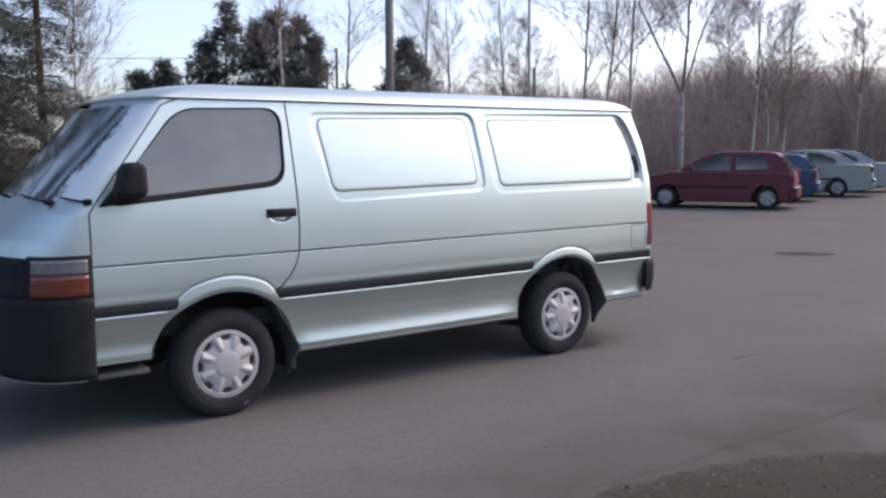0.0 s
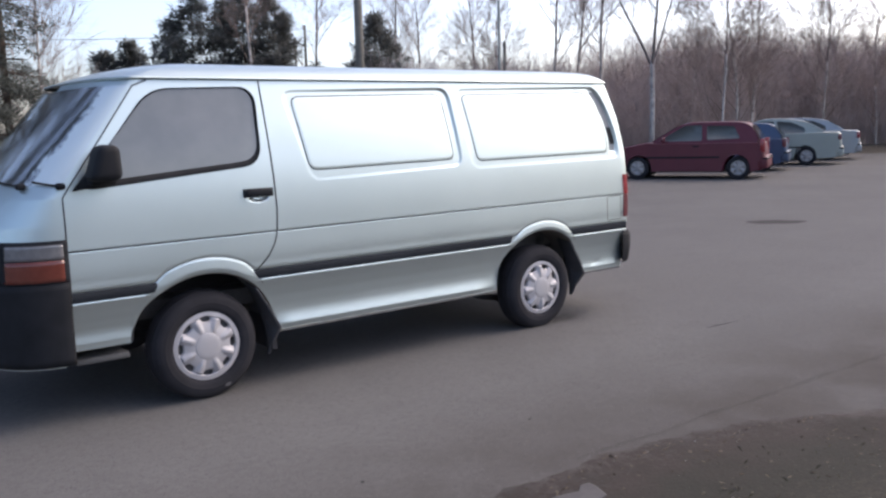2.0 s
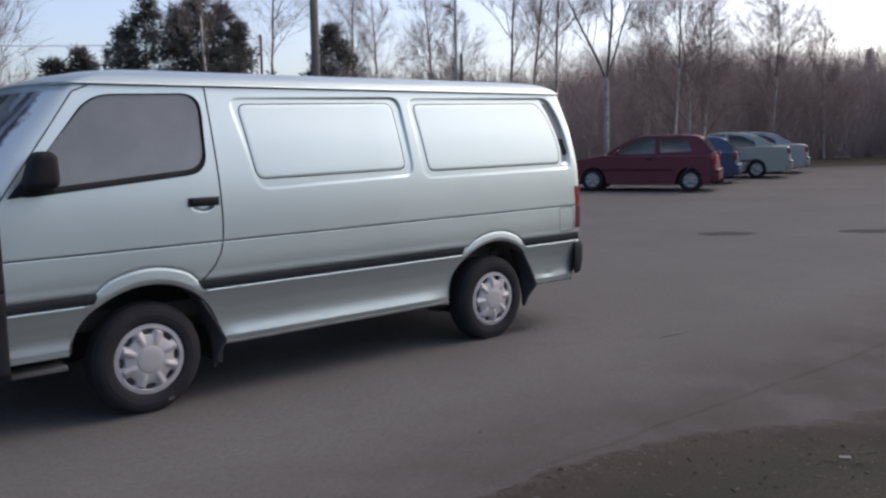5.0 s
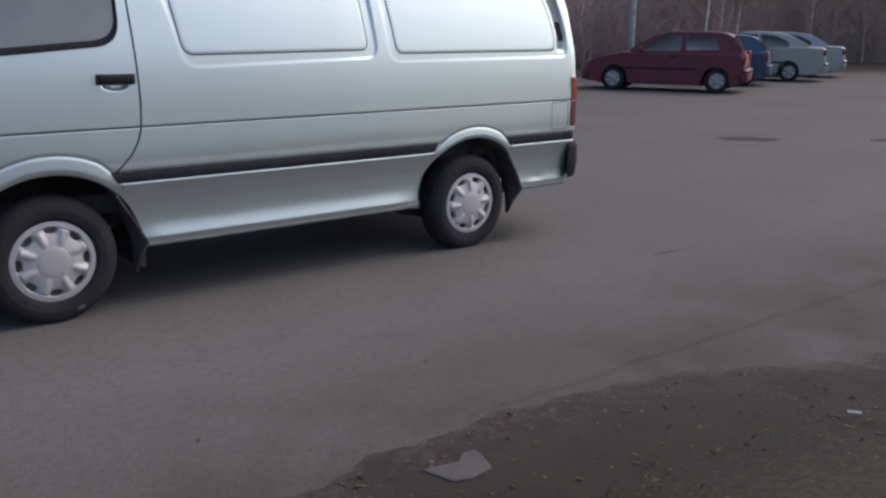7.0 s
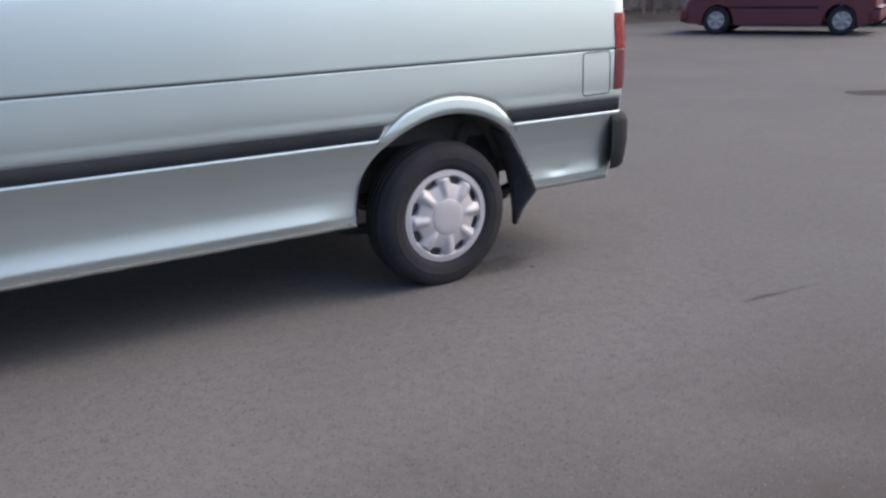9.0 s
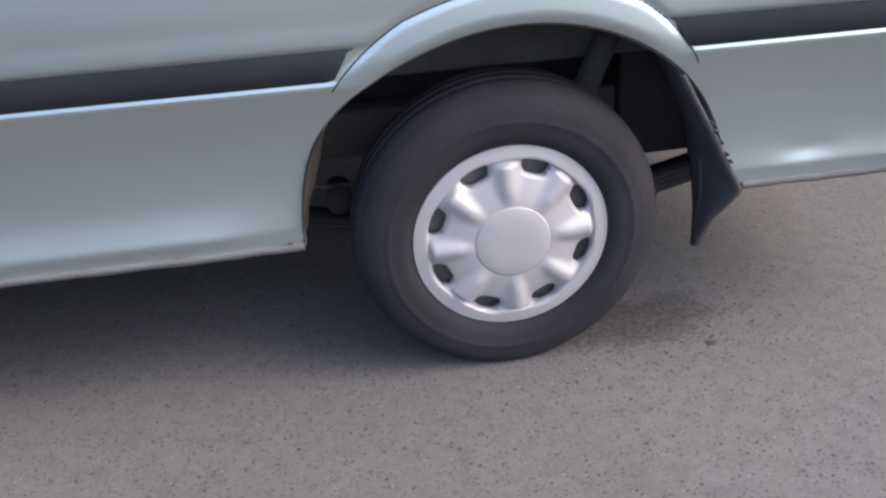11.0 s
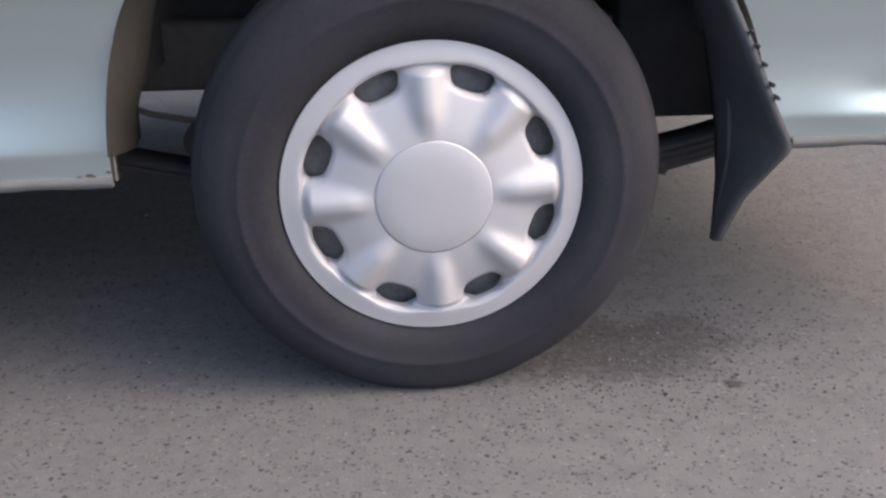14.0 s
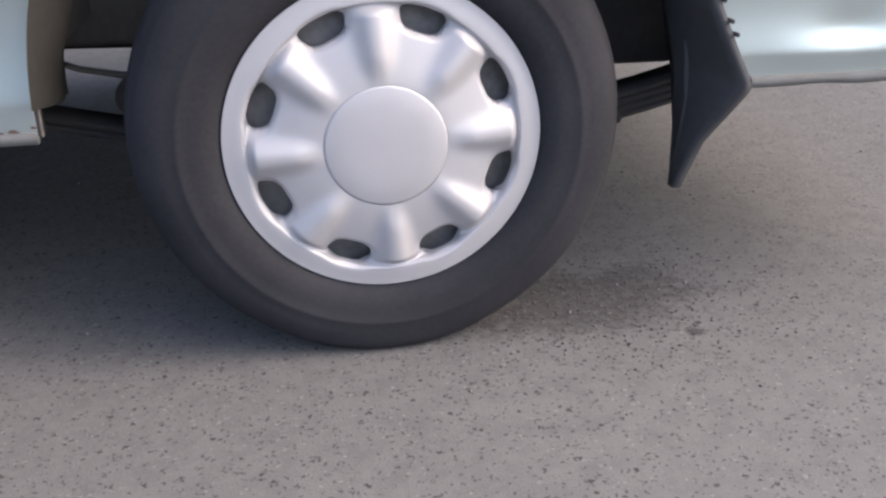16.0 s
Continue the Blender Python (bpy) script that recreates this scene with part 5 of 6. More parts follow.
# ---- parked cars ----
def sheets(sections):
    """A skin through sections of equal count, closed at both ends."""
    n = len(sections[0])
    v = [p for s in sections for p in s]
    f = []
    for k in range(len(sections) - 1):
        for i in range(n):
            j = (i + 1) % n
            f.append((k * n + i, k * n + j, (k + 1) * n + j, (k + 1) * n + i))
    f += [list(range(n))[::-1], [len(v) - n + i for i in range(n)]]
    return v, f


def wheel_cut(wheels, r):
    """The foot of a body outline (x, z) with its wheel arches, from nose to tail."""
    out = []
    for cx in wheels:
        a = np.linspace(math.pi - 0.15, 0.15, 12)
        out += [(cx - r - 0.02, 0.20)] + [(cx + r * math.cos(t), 0.29 + r * math.sin(t)) for t in a] + [(cx + r + 0.02, 0.20)]
    return out


def car(label, at, paint, L, H, wheels, lower, upper, side_panes, hw=0.82):
    """A car along x with its nose at 0. lower: the belt line from tail to nose, upper: the roof line, both (x, z)."""
    c = thing("car", label, "car", at, "parked cars")
    foot = [(0.06, 0.22)] + wheel_cut(wheels, 0.33) + [(L - 0.06, 0.24)]
    ring = rounded(lower, 0.07, 3) + foot
    ring = ring[::-1]
    mid = np.mean(ring, 0)
    secs = []
    for y, s in ((-hw, 0.965), (-hw + 0.025, 0.99), (-hw + 0.09, 1.0), (hw - 0.09, 1.0), (hw - 0.025, 0.99), (hw, 0.965)):
        secs.append([(mid[0] + (x - mid[0]) * (s if abs(y) > hw - 0.05 else 1), y, 0.30 + (z - 0.30) * (s if z > 0.5 else 1)) for x, z in ring])
    body = piece("body", *sheets(secs), paint, c)
    for f in list(body.data.polygons)[-2:]:
        f.use_smooth = False
    up = rounded(upper, 0.24, 6)
    belt, top = min(z for _, z in up), max(z for _, z in up)
    n = len(up)

    def inset(z):
        return 0.05 + 0.20 * max(0, (z - belt) / (top - belt)) ** 1.1

    secs = [[(x, -(hw - inset(z)), z) for x, z in up], [(x, -(hw - inset(z)) + 0.08, z + 0.012) for x, z in up],
            [(x, (hw - inset(z)) - 0.08, z + 0.012) for x, z in up], [(x, hw - inset(z), z) for x, z in up]]
    piece("cabin", *sheets([[p for p in s] for s in secs]), paint, c, "", False)
    for s in (-1, 1):
        for pane in side_panes:
            q = rounded(pane, 0.05, 3)
            v = [(x, s * (hw - inset(z) + 0.006), z) for x, z in q] + [(x, s * (hw - inset(z) - 0.006), z) for x, z in q]
            m = len(q)
            f = [list(range(m)), list(range(m, 2 * m))[::-1]] + [[i, (i + 1) % m, m + (i + 1) % m, m + i] for i in range(m)]
            piece("side_window", v, f, "carglass", c, "dark side window")
    # front and rear screens lie on the slopes of the cabin
    for (x0, z0), (x1, z1), name in ((upper[0], upper[1], "rear_window"), (upper[-1], upper[-2], "windscreen")):
        v = []
        for w in (0.12, 0.5, 0.88):
            x, z = x0 + (x1 - x0) * w, z0 + (z1 - z0) * w
            out = 0.016 if name == "rear_window" else -0.016
            for k in (-1, -0.5, 0, 0.5, 1):
                v.append((x + out, k * (hw - inset(z) - 0.035), z + 0.012))
        piece(name, v, grid_faces(3, 5), "hatchglass" if name == "rear_window" else "carglass", c, "dark sloping window")
    for cx in wheels:
        for s in (-1, 1):
            w = new("wheel")
            w.parent, w.matrix_basis = c, pose(cx, s * (hw - 0.02), 0.285, 0, 0, 0 if s < 0 else 180)
            prof = [(0.17, 0.03), (0.19, 0.008), (0.24, 0.0), (0.272, 0.015), (0.283, 0.05), (0.283, 0.14), (0.26, 0.17), (0.17, 0.17)]
            t = np.linspace(0, 2 * math.pi, 36, endpoint=False)
            v = [(r * math.cos(a), y, r * math.sin(a)) for r, y in prof for a in t]
            piece("tyre", v, grid_faces(8, 36, True), "rubber", w)
            v, f = [], []
            for r, y in ((0.178, 0.02), (0.165, 0.008), (0.145, 0.014), (0.09, 0.004), (0.05, 0.0), (0.005, 0.0)):
                v += [(r * math.cos(a), y + (0.045 * (0.5 + 0.5 * math.cos(6 * a)) ** 2 if 0.08 < r < 0.15 else 0), r * math.sin(a)) for a in t]
            piece("hubcap", v, grid_faces(6, 36, True), "alloy", w, "silver wheel cap")
    return c, body


def at_wheels(front, rear, wheels):
    """The pose that sets a car's wheel stations on two places of the ground (near side)."""
    d = Vector((front[0] - rear[0], front[1] - rear[1], 0)).normalized()
    turn = math.degrees(math.atan2(-d.y, -d.x))
    side = Vector((-(-d.y), -d.x, 0))
    base = Vector((rear[0], rear[1], 0)) + d * wheels[1]
    m = pose(base.x, base.y, 0, 0, 0, turn)
    near = m.to_3x3() @ Vector((0, -0.8, 0))
    return Matrix.Translation(-near) @ m


HATCH_LOW = [(3.76, 0.42), (3.78, 0.62), (3.72, 0.90), (1.15, 0.90), (0.95, 0.93), (0.30, 0.80), (0.06, 0.66), (0.03, 0.42)]
HATCH_UP = [(3.71, 0.88), (3.40, 1.36), (3.0, 1.40), (1.85, 1.40), (0.98, 0.90)]
HATCH_PANES = [[(1.24, 0.95), (1.86, 1.33), (2.28, 1.34), (2.30, 0.95)], [(2.42, 0.97), (2.40, 1.32), (3.04, 1.30), (3.20, 1.0)]]
SEDAN_LOW = [(4.40, 0.40), (4.43, 0.66), (4.38, 0.98), (3.72, 1.00), (1.35, 0.90), (1.15, 0.92), (0.35, 0.80), (0.06, 0.66), (0.03, 0.40)]
SEDAN_UP = [(4.02, 0.98), (3.36, 1.335), (2.75, 1.42), (2.05, 1.41), (1.18, 0.90)]
SEDAN_PANES = [[(1.45, 0.95), (2.05, 1.34), (2.48, 1.35), (2.50, 0.95)], [(2.58, 0.95), (2.56, 1.35), (2.98, 1.31), (3.36, 1.14), (3.40, 0.99)]]
RED_R, BLUE_R, GREEN_R, SILVER_R = Vector((16.86, 7.92)), Vector((19.93, 9.21)), Vector((23.2, 9.80)), Vector((26.25, 10.81))
step = Vector((-0.475, 0.880))


def fittings(c, L, paint, hw=0.80, low=0.36, tail=(0.62, 0.86), lens="red"):
    for s in (-1, 1):
        piece("tail_lamp", *boxy(L - 0.13, s * (hw - 0.06) - 0.08, tail[0], L - 0.005, s * (hw - 0.06) + 0.055, tail[1], 0.02), lens, c, "red tail lamp")
        piece("headlamp", *boxy(0.05, s * (hw - 0.2) - 0.14, 0.58, 0.22, s * (hw - 0.2) + 0.14, 0.72, 0.02), "clear", c, "clear headlamp")
        piece("wing_mirror", *boxy(1.32, s * (hw + 0.07) - 0.07, 0.93, 1.42, s * (hw + 0.07) + 0.07, 1.05, 0.03), paint, c)
        piece("door_handle", *boxy(2.08, s * (hw + 0.02) - 0.012, 0.80, 2.24, s * (hw + 0.02) + 0.012, 0.835, 0.006), "black", c)
        piece("rubbing_strip", *boxy(0.95, s * (hw + 0.012) - 0.012, 0.52, L - 1.05, s * (hw + 0.012) + 0.012, 0.57, 0.005), "black", c)
    piece("rear_bumper", *boxy(L - 0.16, -hw, low - 0.10, L + 0.07, hw, low + 0.20, 0.05), paint, c)
    piece("bumper_strip", *boxy(L - 0.60, -hw - 0.012, low + 0.13, L + 0.078, hw + 0.012, low + 0.17, 0.012), "black", c)
    piece("front_bumper", *boxy(-0.05, -hw, low - 0.12, 0.16, hw, low + 0.16, 0.05), paint, c)
    piece("underside", *boxy(0.3, -hw + 0.2, 0.17, L - 0.3, hw - 0.2, 0.32), "under", c)


w = (0.72, 3.17)
c, b = car("dark red three-door hatchback parked facing the trees", at_wheels(RED_R + step * 2.45, RED_R, w), "maroon", 3.78, 1.40, w, HATCH_LOW, HATCH_UP, HATCH_PANES)
fittings(c, 3.78, "maroon", tail=(0.66, 0.98))
c, b = car("blue hatchback parked between two cars", at_wheels(BLUE_R + step * 2.45, BLUE_R, w), "blue", 3.78, 1.33, w, HATCH_LOW, [(x, min(z, 0.90 + (z - 0.90) * 0.84)) for x, z in HATCH_UP], [[(x, 0.95 + (z - 0.95) * 0.82) for x, z in p] for p in HATCH_PANES])
fittings(c, 3.78, "blue", tail=(0.66, 0.90), lens="darkred")
w = (0.85, 3.45)
c, b = car("pale grey-green saloon parked facing the trees", at_wheels(GREEN_R + step * 2.6, GREEN_R, w), "white", 4.42, 1.42, w, SEDAN_LOW, SEDAN_UP, SEDAN_PANES)
fittings(c, 4.42, "white", tail=(0.76, 0.93), lens="darkred")
c, b = car("light silver saloon parked at the end of the row", at_wheels(SILVER_R + step * 2.6, SILVER_R, w), "silver", 4.42, 1.42, w, SEDAN_LOW, SEDAN_UP, SEDAN_PANES)
fittings(c, 4.42, "silver", tail=(0.72, 0.92))


# ---- trees, poles and brush ----
def stick(V, F, p, q, r0, r1, sides=3):
    d = q - p
    a = d.orthogonal().normalized()
    b = d.normalized().cross(a)
    k = len(V)
    for c, r in ((p, r0), (q, r1)):
        for i in range(sides):
            t = 6.2832 * i / sides
            V.append(c + (a * math.cos(t) + b * math.sin(t)) * r)
    for i in range(sides):
        j = (i + 1) % sides
        F.append((k + i, k + j, k + sides + j, k + sides + i))


def limb(V, F, start, way, length, r, rg, depth, twigs, droop):
    """A branch that bends and forks; its finest shoots go into twigs."""
    p, d = start.copy(), way.normalized()
    n = 5 if depth > 1 else 3
    for i in range(n):
        d = (d + Vector((rg.uniform(-.16, .16), rg.uniform(-.16, .16), rg.uniform(-.05, .10) - droop * (depth < 2)))).normalized()
        q = p + d * (length / n)
        ra, rb = r * (1 - 0.75 * i / n), r * (1 - 0.75 * (i + 1) / n)
        stick(V if depth > 1 else twigs[0], F if depth > 1 else twigs[1], p, q, ra, rb, 5 if depth > 2 else 3)
        if depth > 0 and i > 0:
            for _ in range(3 if depth > 1 else 4):
                side = d.orthogonal().normalized()
                side.rotate(Matrix.Rotation(rg.uniform(0, 6.283), 3, d))
                limb(V, F, q, d * 1.0 + side * rg.uniform(0.35, 0.75) + Vector((0, 0, 0.15)), length * (rg.uniform(0.40, 0.62) if depth > 1 else rg.uniform(0.55, 0.95)), max(rb * 0.5, 0.0042), rg, depth - 1, twigs, droop)
        p = q


def bare_tree(name, label, at, H, seed, radius=0.11, first=0.25, spread=0.2, fork=False, count=22, droop=0.12, lean=0.0):
    rg = random.Random(seed)
    bend = 0.11 if fork else 0.06
    tree = thing(name, label, "tree", at, "bare trees")
    tw, up = ([], []), ([], [])
    low = [(Vector((0, 0, -0.1)), radius)]
    stems = [(Vector((0, 0, -0.1)), Vector((lean, 0, 1)), H, radius)]
    if fork:
        base = H * 0.29
        low = [(Vector((0, 0, -0.1)), radius * 1.2), (Vector((0.02, 0, base * 0.5)), radius * 1.02), (Vector((0, 0, base)), radius * 0.9), (Vector((0, 0, base + 0.15)), radius * 0.7)]
        stems = [(Vector((0, 0, base - 0.05)), Vector((-0.52, 0.1, 1)), H * 0.54, radius * 0.62), (Vector((0, 0, base - 0.05)), Vector((0.10, -0.08, 1)), H * 0.62, radius * 0.68),
                 (Vector((0, 0, base - 0.05)), Vector((0.42, 0.1, 1)), H * 0.5, radius * 0.42)]
    for p, d, h, r0 in stems:
        p, d = p.copy(), d.normalized()
        n = 16
        for i in range(n):
            d = (d + Vector((rg.uniform(-bend, bend), rg.uniform(-bend, bend), 0.03))).normalized()
            q = p + d * (h / n)
            w = (i + 1) / n
            if fork or w > 0.5:
                stick(*up, p, q, r0 * (1 - 0.9 * i / n), r0 * (1 - 0.9 * w), 7)
            else:
                low.append((q, r0 * (1 - 0.9 * w)))
            if w > first:
                for _ in range(max(1, round(count / n))):
                    a = rg.uniform(0, 6.283)
                    out = Vector((math.cos(a), math.sin(a), rg.uniform(0.9, 1.7)))
                    limb(*up, q, out, h * spread * (1.15 - 0.75 * w) * rg.uniform(0.7, 1.25), r0 * 0.34 * (1.1 - w * 0.8), rg, 2, tw, droop)
            p = q
    piece("trunk", *tube([p for p, _ in low], [r for _, r in low], 8), "bark", tree, "pale birch trunk")
    tagged(piece("bough", *up, "limb", tree, "dark upper stem and branches"), kind="stuff")
    tagged(piece("crown", tw[0], tw[1], "twig", tree, "fine bare brown twigs"), kind="stuff")
    return tree


def tuft(V, F, c, r, n, rg, slim=1.0):
    """A clump of needles: thin blades round a shoot."""
    for _ in range(n):
        d = Vector((rg.gauss(0, 1), rg.gauss(0, 1), rg.gauss(0, 0.7))).normalized()
        p = c + d * r * rg.uniform(0.1, 0.7)
        s = d.orthogonal().normalized() * r * rg.uniform(0.07, 0.15) * slim
        k = len(V)
        V += [p - s, p + s, p + d * r * rg.uniform(0.35, 0.75)]
        F.append((k, k + 1, k + 2))


def conifer(name, label, at, H, seed, base=0.1, width=0.28, pine=False, dense=1.0, blade=1.0):
    rg = random.Random(seed)
    tree = thing(name, label, "tree", at, "conifers")
    V, F = [], []
    v, f = tube([(0, 0, -0.1), (0.02 * H * rg.uniform(-1, 1), 0, H * 0.5), (0, 0, H)], [H * (0.011 if pine else 0.0075), H * (0.007 if pine else 0.0045), 0.01], 8)
    piece("trunk", v, f, "pinebark", tree)
    BV, BF = [], []
    z = base * H
    while z < H * 0.985:
        w = (z / H - base) / (1 - base)
        reach = H * width * ((1 - w) ** 0.8 * min(1, 0.55 + 2 * w) if not pine else max(0.12, (1 - (2 * w - 0.75) ** 2 * 0.7)) * (1.05 - 0.65 * w)) + 0.12
        for _ in range(5 if not pine else 4):
            if rg.random() < 0.12:
                continue
            a, ln = rg.uniform(0, 6.283), reach * rg.uniform(0.55, 1.1)
            rise = rg.uniform(-0.25, 0.1) if not pine else rg.uniform(0.05, 0.55)
            d = Vector((math.cos(a), math.sin(a), rise))
            p0 = Vector((0, 0, z))
            stick(BV, BF, p0, p0 + d * ln, 0.012 + 0.006 * ln, 0.005, 3)
            side = Vector((-math.sin(a), math.cos(a), 0))
            if not pine:
                # drooping spray: needles on the branch and on side shoots that hang from it
                m = max(3, int(ln / 0.15))
                for i in range(m):
                    u = (i + 1) / m
                    c = p0 + d * ln * u + Vector((0, 0, -0.30 * ln * u * u + 0.10 * ln * u ** 4))
                    for wing in (-1, 0, 1):
                        off = wing * rg.uniform(0.12, 0.34) * (1.05 - u * 0.8) * min(1.0, ln)
                        tuft(V, F, c + side * off + Vector((0, 0, -abs(off) * 0.35 + rg.uniform(-.05, .03))), rg.uniform(0.12, 0.2) * blade, int(4 * dense), rg, 0.55)
                continue
            m = max(3, int(ln / 0.3))
            for i in range(m):
                u = (i + 1) / m
                if u < 0.35:
                    continue
                c = p0 + d * ln * u + Vector((rg.uniform(-.14, .14), rg.uniform(-.14, .14), rg.uniform(-.1, .08)))
                tuft(V, F, c, rg.uniform(0.22, 0.42) * blade * 1.15, int(15 * dense), rg, 0.7)
        z += H * (0.020 if not pine else 0.032) * rg.uniform(0.7, 1.3)
    tagged(piece("bough", BV, BF, "pinebark", tree), kind="stuff")
    tagged(piece("crown", V, F, "needle" if pine else "spruce", tree, "dark green needles"), kind="stuff")
    return tree


def far_off(x, y):
    return pose(x, y, -0.06, 0, 0, (x * 37 + y * 91) % 360)


# conifers beyond the van
conifer("spruce", "tall dark spruce at the edge of the yard", far_off(0.10, 9.6), 12.0, 11, 0.04, 0.15, dense=5.0, blade=1.05)
conifer("spruce", "slim spruce with gaps between its branches", far_off(1.39, 11.5), 10.5, 12, 0.05, 0.085, dense=3.4, blade=0.95)
conifer("spruce", "tall dark spruce at the edge of the yard", far_off(-1.1, 9.0), 11.0, 13, 0.04, 0.17, dense=5.0, blade=1.05)
conifer("pine", "small dark pine behind the van", far_off(9.75, 33.8), 4.9, 21, 0.1, 0.26, True, 2.6)
conifer("pine", "small dark pine behind the van", far_off(10.7, 33.2), 5.5, 22, 0.1, 0.24, True, 2.6)
for k, (x, y, h) in enumerate(((11.7, 31.0, 6.1), (12.5, 30.6, 7.6), (13.6, 30.1, 6.9), (14.3, 29.8, 7.4), (15.2, 29.4, 7.2), (15.7, 29.0, 6.3))):
    conifer("pine", "dark bushy pine in a group behind the van", far_off(x, y), h, 30 + k, 0.06, 0.27, True, 3.0)
conifer("pine", "dark round-topped pine beside the wooden pole", far_off(19.1, 27.2), 6.3, 41, 0.06, 0.30, True, 3.0)
conifer("pine", "dark round-topped pine beside the wooden pole", far_off(18.6, 27.6), 4.6, 43, 0.06, 0.32, True, 2.8)
conifer("spruce", "young spruce among the brushwood", far_off(41.5, 14.6), 5.4, 42, 0.05, 0.12, dense=1.4)

# unseen spruces added round the far side, to darken the windscreen's reflection
first = conifer("spruce", "tall dark spruce at the edge of the yard", far_off(-5.6, 9.6), 11.0, 14, 0.04, 0.21, dense=2.0, blade=1.5)
for k, (x, y) in enumerate(((-3.3, 9.6), (-10.5, 8.0), (-15.5, 12.0), (-20.0, 5.0), (-23.0, -5.0))):
    copy_thing(first, far_off(x, y))

# birches
for k, (x, y, h, kind) in enumerate(((3.1, 16.8, 9, 0), (13.9, 28.2, 13, 0), (18.1, 30.0, 12, 0), (23.0, 29.3, 9.2, 1), (22.0, 30.0, 12, 0), (22.1, 19.5, 12, 0),
                                     (24.1, 20.3, 12, 0), (23.3, 18.2, 12, 0), (21.45, 14.3, 11.5, 2), (22.8, 12.5, 7.4, 3), (25.75, 13.5, 7.2, 3),
                                     (29.6, 12.9, 7.3, 3), (24.6, 13.2, 7.4, 3), (26.5, 16.5, 7.0, 3), (32.0, 14.6, 6.0, 3), (34.0, 13.0, 5.6, 3), (20.2, 21.0, 6.0, 3), (21.0, 22.5, 8.0, 1))):
    label = ("slender bare birch with pale trunk", "bare birch with a fan of upright twigs", "forked bare birch behind the parked cars", "young bare birch in the brushwood")[kind]
    bare_tree("birch", label, far_off(x, y) if kind != 2 else pose(x, y, -0.06, 0, 0, -40), h, 60 + k if k else 163, (0.08 if kind != 3 else 0.05) if k else 0.04, 0.18 if kind else 0.25 if k else 0.1, (0.20, 0.26, 0.26, 0.24)[kind] if k else 0.17, kind == 2, (30, 40, 32, 30)[kind] if k else 44, 0.06 if kind != 1 else 0.0)

# brushwood along the edge of the yard
LINE = [(14.0, 17.5), (18.5, 16.2), (22.0, 15.6), (26.0, 14.8), (31.0, 13.8), (35.5, 12.2), (40.0, 8.0), (44.0, 2.0)]
# line of the unseen belt behind the camera
BEHIND = [(52.0, -4.0), (40.0, -20.0), (24.0, -27.0), (8.0, -30.0), (-10.0, -30.0), (-26.0, -24.0), (-36.0, -10.0)]


def slivers(p, d, length, width, rs):
    """Thin tapering shoots from points p along d, one blade each."""
    d = d / np.linalg.norm(d, axis=1)[:, None]
    side = np.cross(d, rs.normal(size=d.shape))
    side *= (width / np.maximum(np.linalg.norm(side, axis=1), 1e-6))[:, None]
    return np.stack([p - side, p + side, p + d * length[:, None]], 1).reshape(-1, 3)


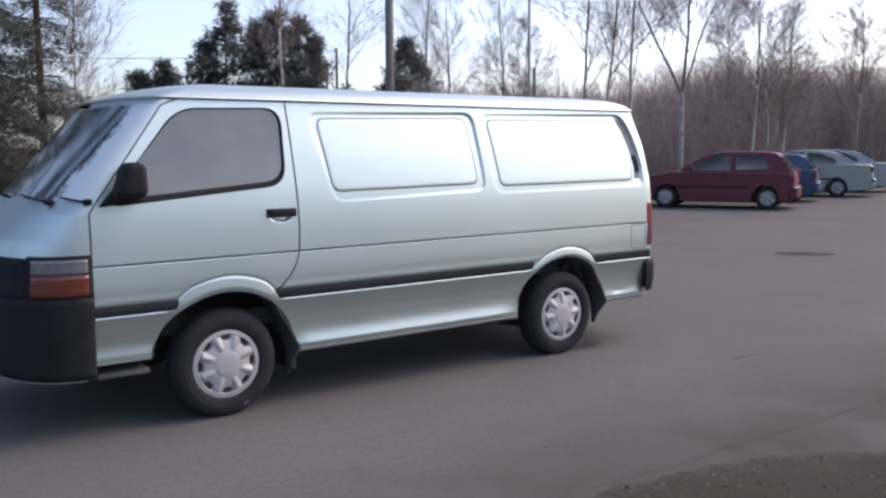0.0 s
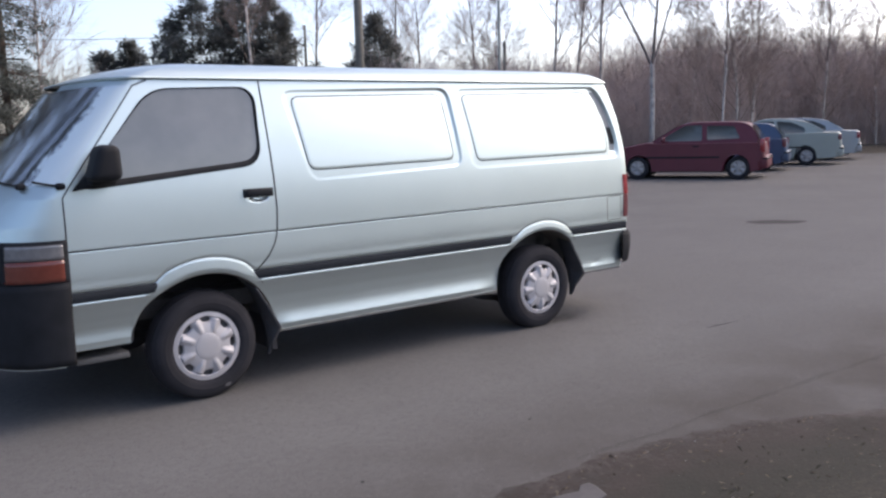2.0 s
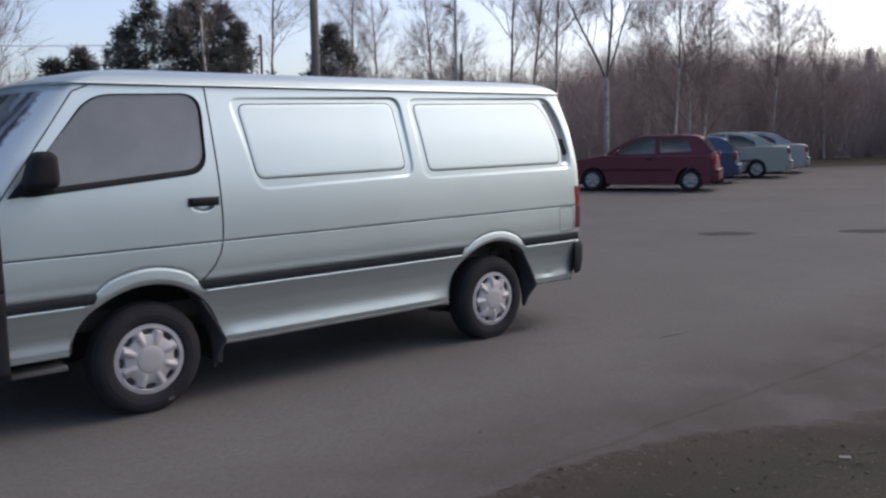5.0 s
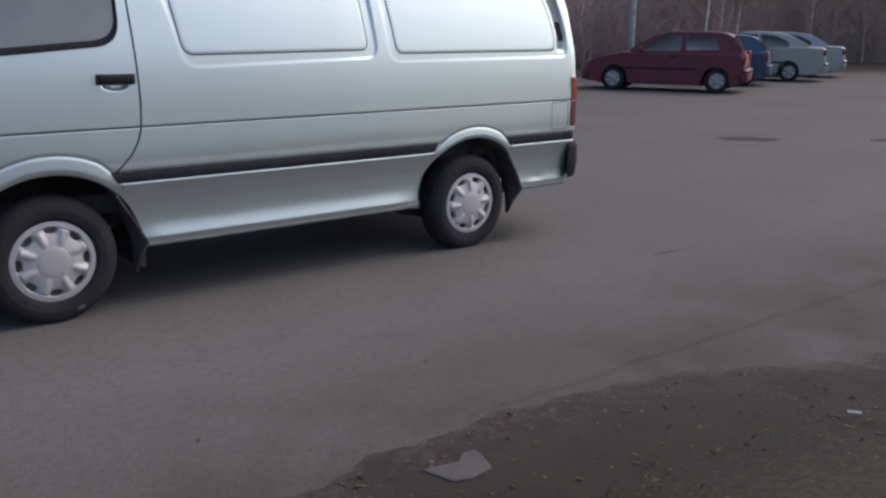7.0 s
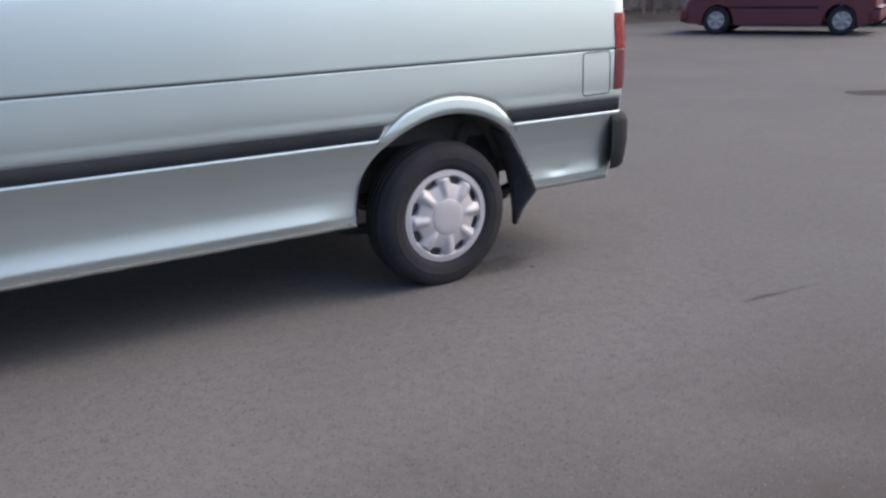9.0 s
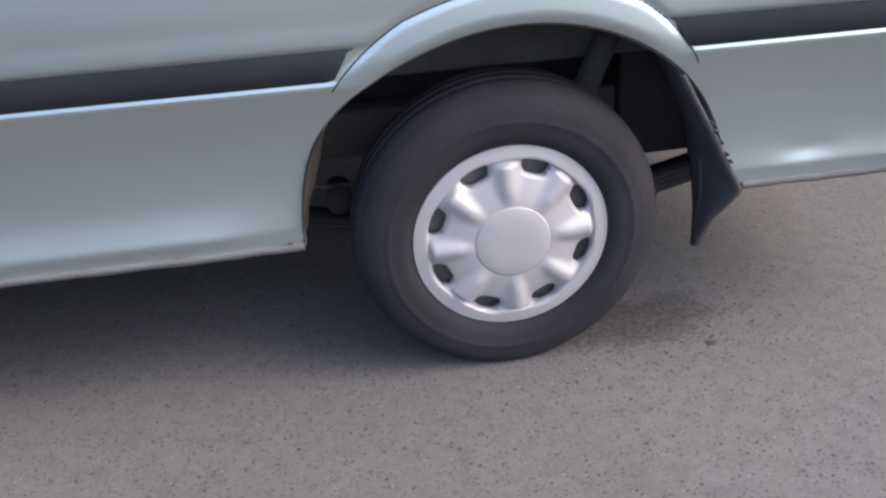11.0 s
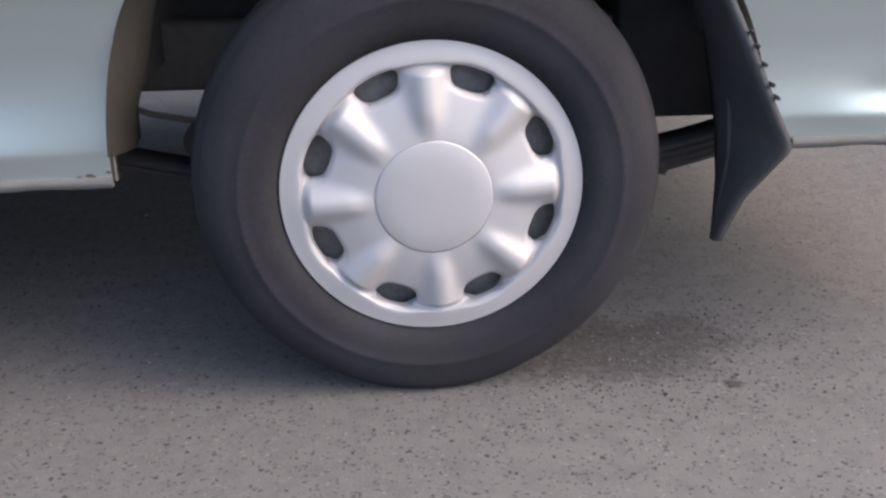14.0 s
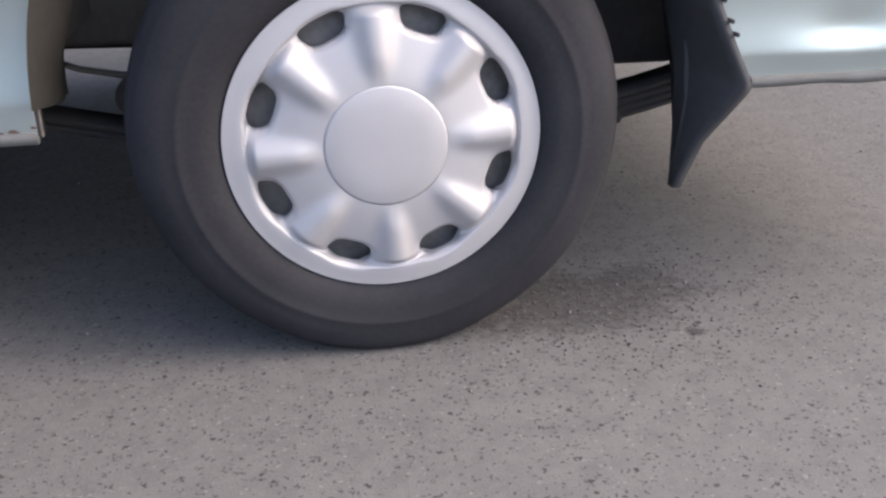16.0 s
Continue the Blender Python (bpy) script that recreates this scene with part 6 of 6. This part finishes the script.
def thicket(name, line, out, count, shoots, tall, deep, fine, material, label, seed, rise=0.0):
    """Bare stems in a belt along a line, deep metres wide, each with side shoots that fork once."""
    rs = np.random.RandomState(seed)
    q = np.array(line)
    run = np.concatenate([[0], np.cumsum(np.hypot(*np.diff(q, axis=0).T))])
    s, back = rs.uniform(0, run[-1], count), rs.random_sample(count) ** 0.8 * deep
    x = np.interp(s, run, q[:, 0]) + back * out[0] + rs.normal(0, 0.4, count)
    y = np.interp(s, run, q[:, 1]) + back * out[1] + rs.normal(0, 0.4, count)
    lumps = np.array([noise.noise(Vector((a * 0.30, b * 0.30, 3))) + 0.5 * noise.noise(Vector((a * 0.9, b * 0.9, 5))) for a, b in zip(x, y)])
    h = (tall * (1 + 0.26 * lumps) + 0.14 * back + np.interp(x, [24, 31], [0, rise])) * rs.uniform(0.5, 1.0, count) ** 0.7
    foot = np.stack([x, y, np.full(count, -0.08)], 1)
    lean = np.stack([rs.normal(0, 0.15, count), rs.normal(0, 0.15, count), np.ones(count)], 1)
    lean /= np.linalg.norm(lean, axis=1)[:, None]
    parts = [slivers(foot, lean, h, rs.uniform(0.9, 1.8, count) * fine, rs)]
    who = np.repeat(np.arange(count), shoots)
    u = rs.uniform(0.08, 0.97, len(who))
    p = foot[who] + lean[who] * (u * h[who])[:, None]
    d = lean[who] * 0.8 + rs.normal(0, 0.45, (len(who), 3)) + [0, 0, 0.25]
    ln = h[who] * (0.08 + 0.24 * (1 - u)) * rs.uniform(0.6, 1.5, len(who))
    parts.append(slivers(p, d, ln, np.full(len(who), fine), rs))
    d /= np.linalg.norm(d, axis=1)[:, None]
    for _ in range(2):
        v = rs.uniform(0.2, 0.9, len(who))
        e = d + rs.normal(0, 0.45, (len(who), 3)) + [0, 0, 0.15]
        parts.append(slivers(p + d * (ln * v)[:, None], e, ln * rs.uniform(0.4, 0.8, len(who)), np.full(len(who), fine * 0.7), rs))
    V = np.concatenate(parts)
    ob = piece(name, V, np.arange(len(V)).reshape(-1, 3), material, None, label, False)
    return tagged(ob, label, "brushwood", kind="stuff")


thicket("brushwood", LINE, (0.45, 0.9), 7000, 30, 3.25, 9.0, 0.0062, "brush", "dense bare brown brushwood along the yard", 9, 1.5)
# added out of view: blocks low sky in the van's reflections
thicket("unseen_brush", BEHIND, (0.1, -0.9), 2600, 14, 3.4, 6.0, 0.03, "brush", "unseen belt of bare brush added for the van's reflections", 5)

# poles and wires
pole = thing("utility_pole", "tall grey wooden utility pole behind the van", "pole", far_off(13.13, 19.02))
piece("pole_shaft", *tube([(0, 0, -0.3), (0, 0, 4), (0, 0, 9.5)], [0.15, 0.135, 0.11], 14), "wood", pole)
piece("crossbar", *boxy(-0.8, -0.05, 8.9, 0.8, 0.05, 9.02, 0.01), "wood", pole)
lamp = thing("street_lamp", "slim grey metal lamp post behind the van", "lamp post", far_off(19.28, 19.4))
piece("post", *tube([(0, 0, -0.1), (0, 0, 3), (0, 0, 8.5)], [0.065, 0.055, 0.04], 12), "zinc", lamp)
piece("lamp_arm", *tube([(0, 0, 8.4), (0.3, 0, 8.7), (1.0, 0, 8.8)], [0.035, 0.03, 0.03], 8), "zinc", lamp)
piece("lamp_head", *boxy(0.9, -0.12, 8.74, 1.5, 0.12, 8.86, 0.04), "zinc", lamp)
for x, y, h in ((19.48, 34.98, 6.0), (18.47, 32.12, 6.3), (20.6, 20.6, 4.6)):
    p = thing("fence_post", "thin weathered wooden post far behind the van", "post", far_off(x, y))
    piece("post_shaft", *tube([(0, 0, -0.2), (0, 0, h)], [0.075, 0.06], 10), "wood", p)
wire = thing("overhead_wire", "thin dark overhead wire between the poles", "wire")
for a, b in (((13.13, 19.02, 8.95), (-22, 46, 9.2)), ((18.47, 32.12, 6.1), (-6, 40, 6.3))):
    A, B = Vector(a), Vector(b)
    pts = [A.lerp(B, k / 16) - Vector((0, 0, 0.7 * (1 - (k / 8 - 1) ** 2))) for k in range(17)]
    piece("cable", *tube(pts, [0.012] * 17, 5), "black", wire)
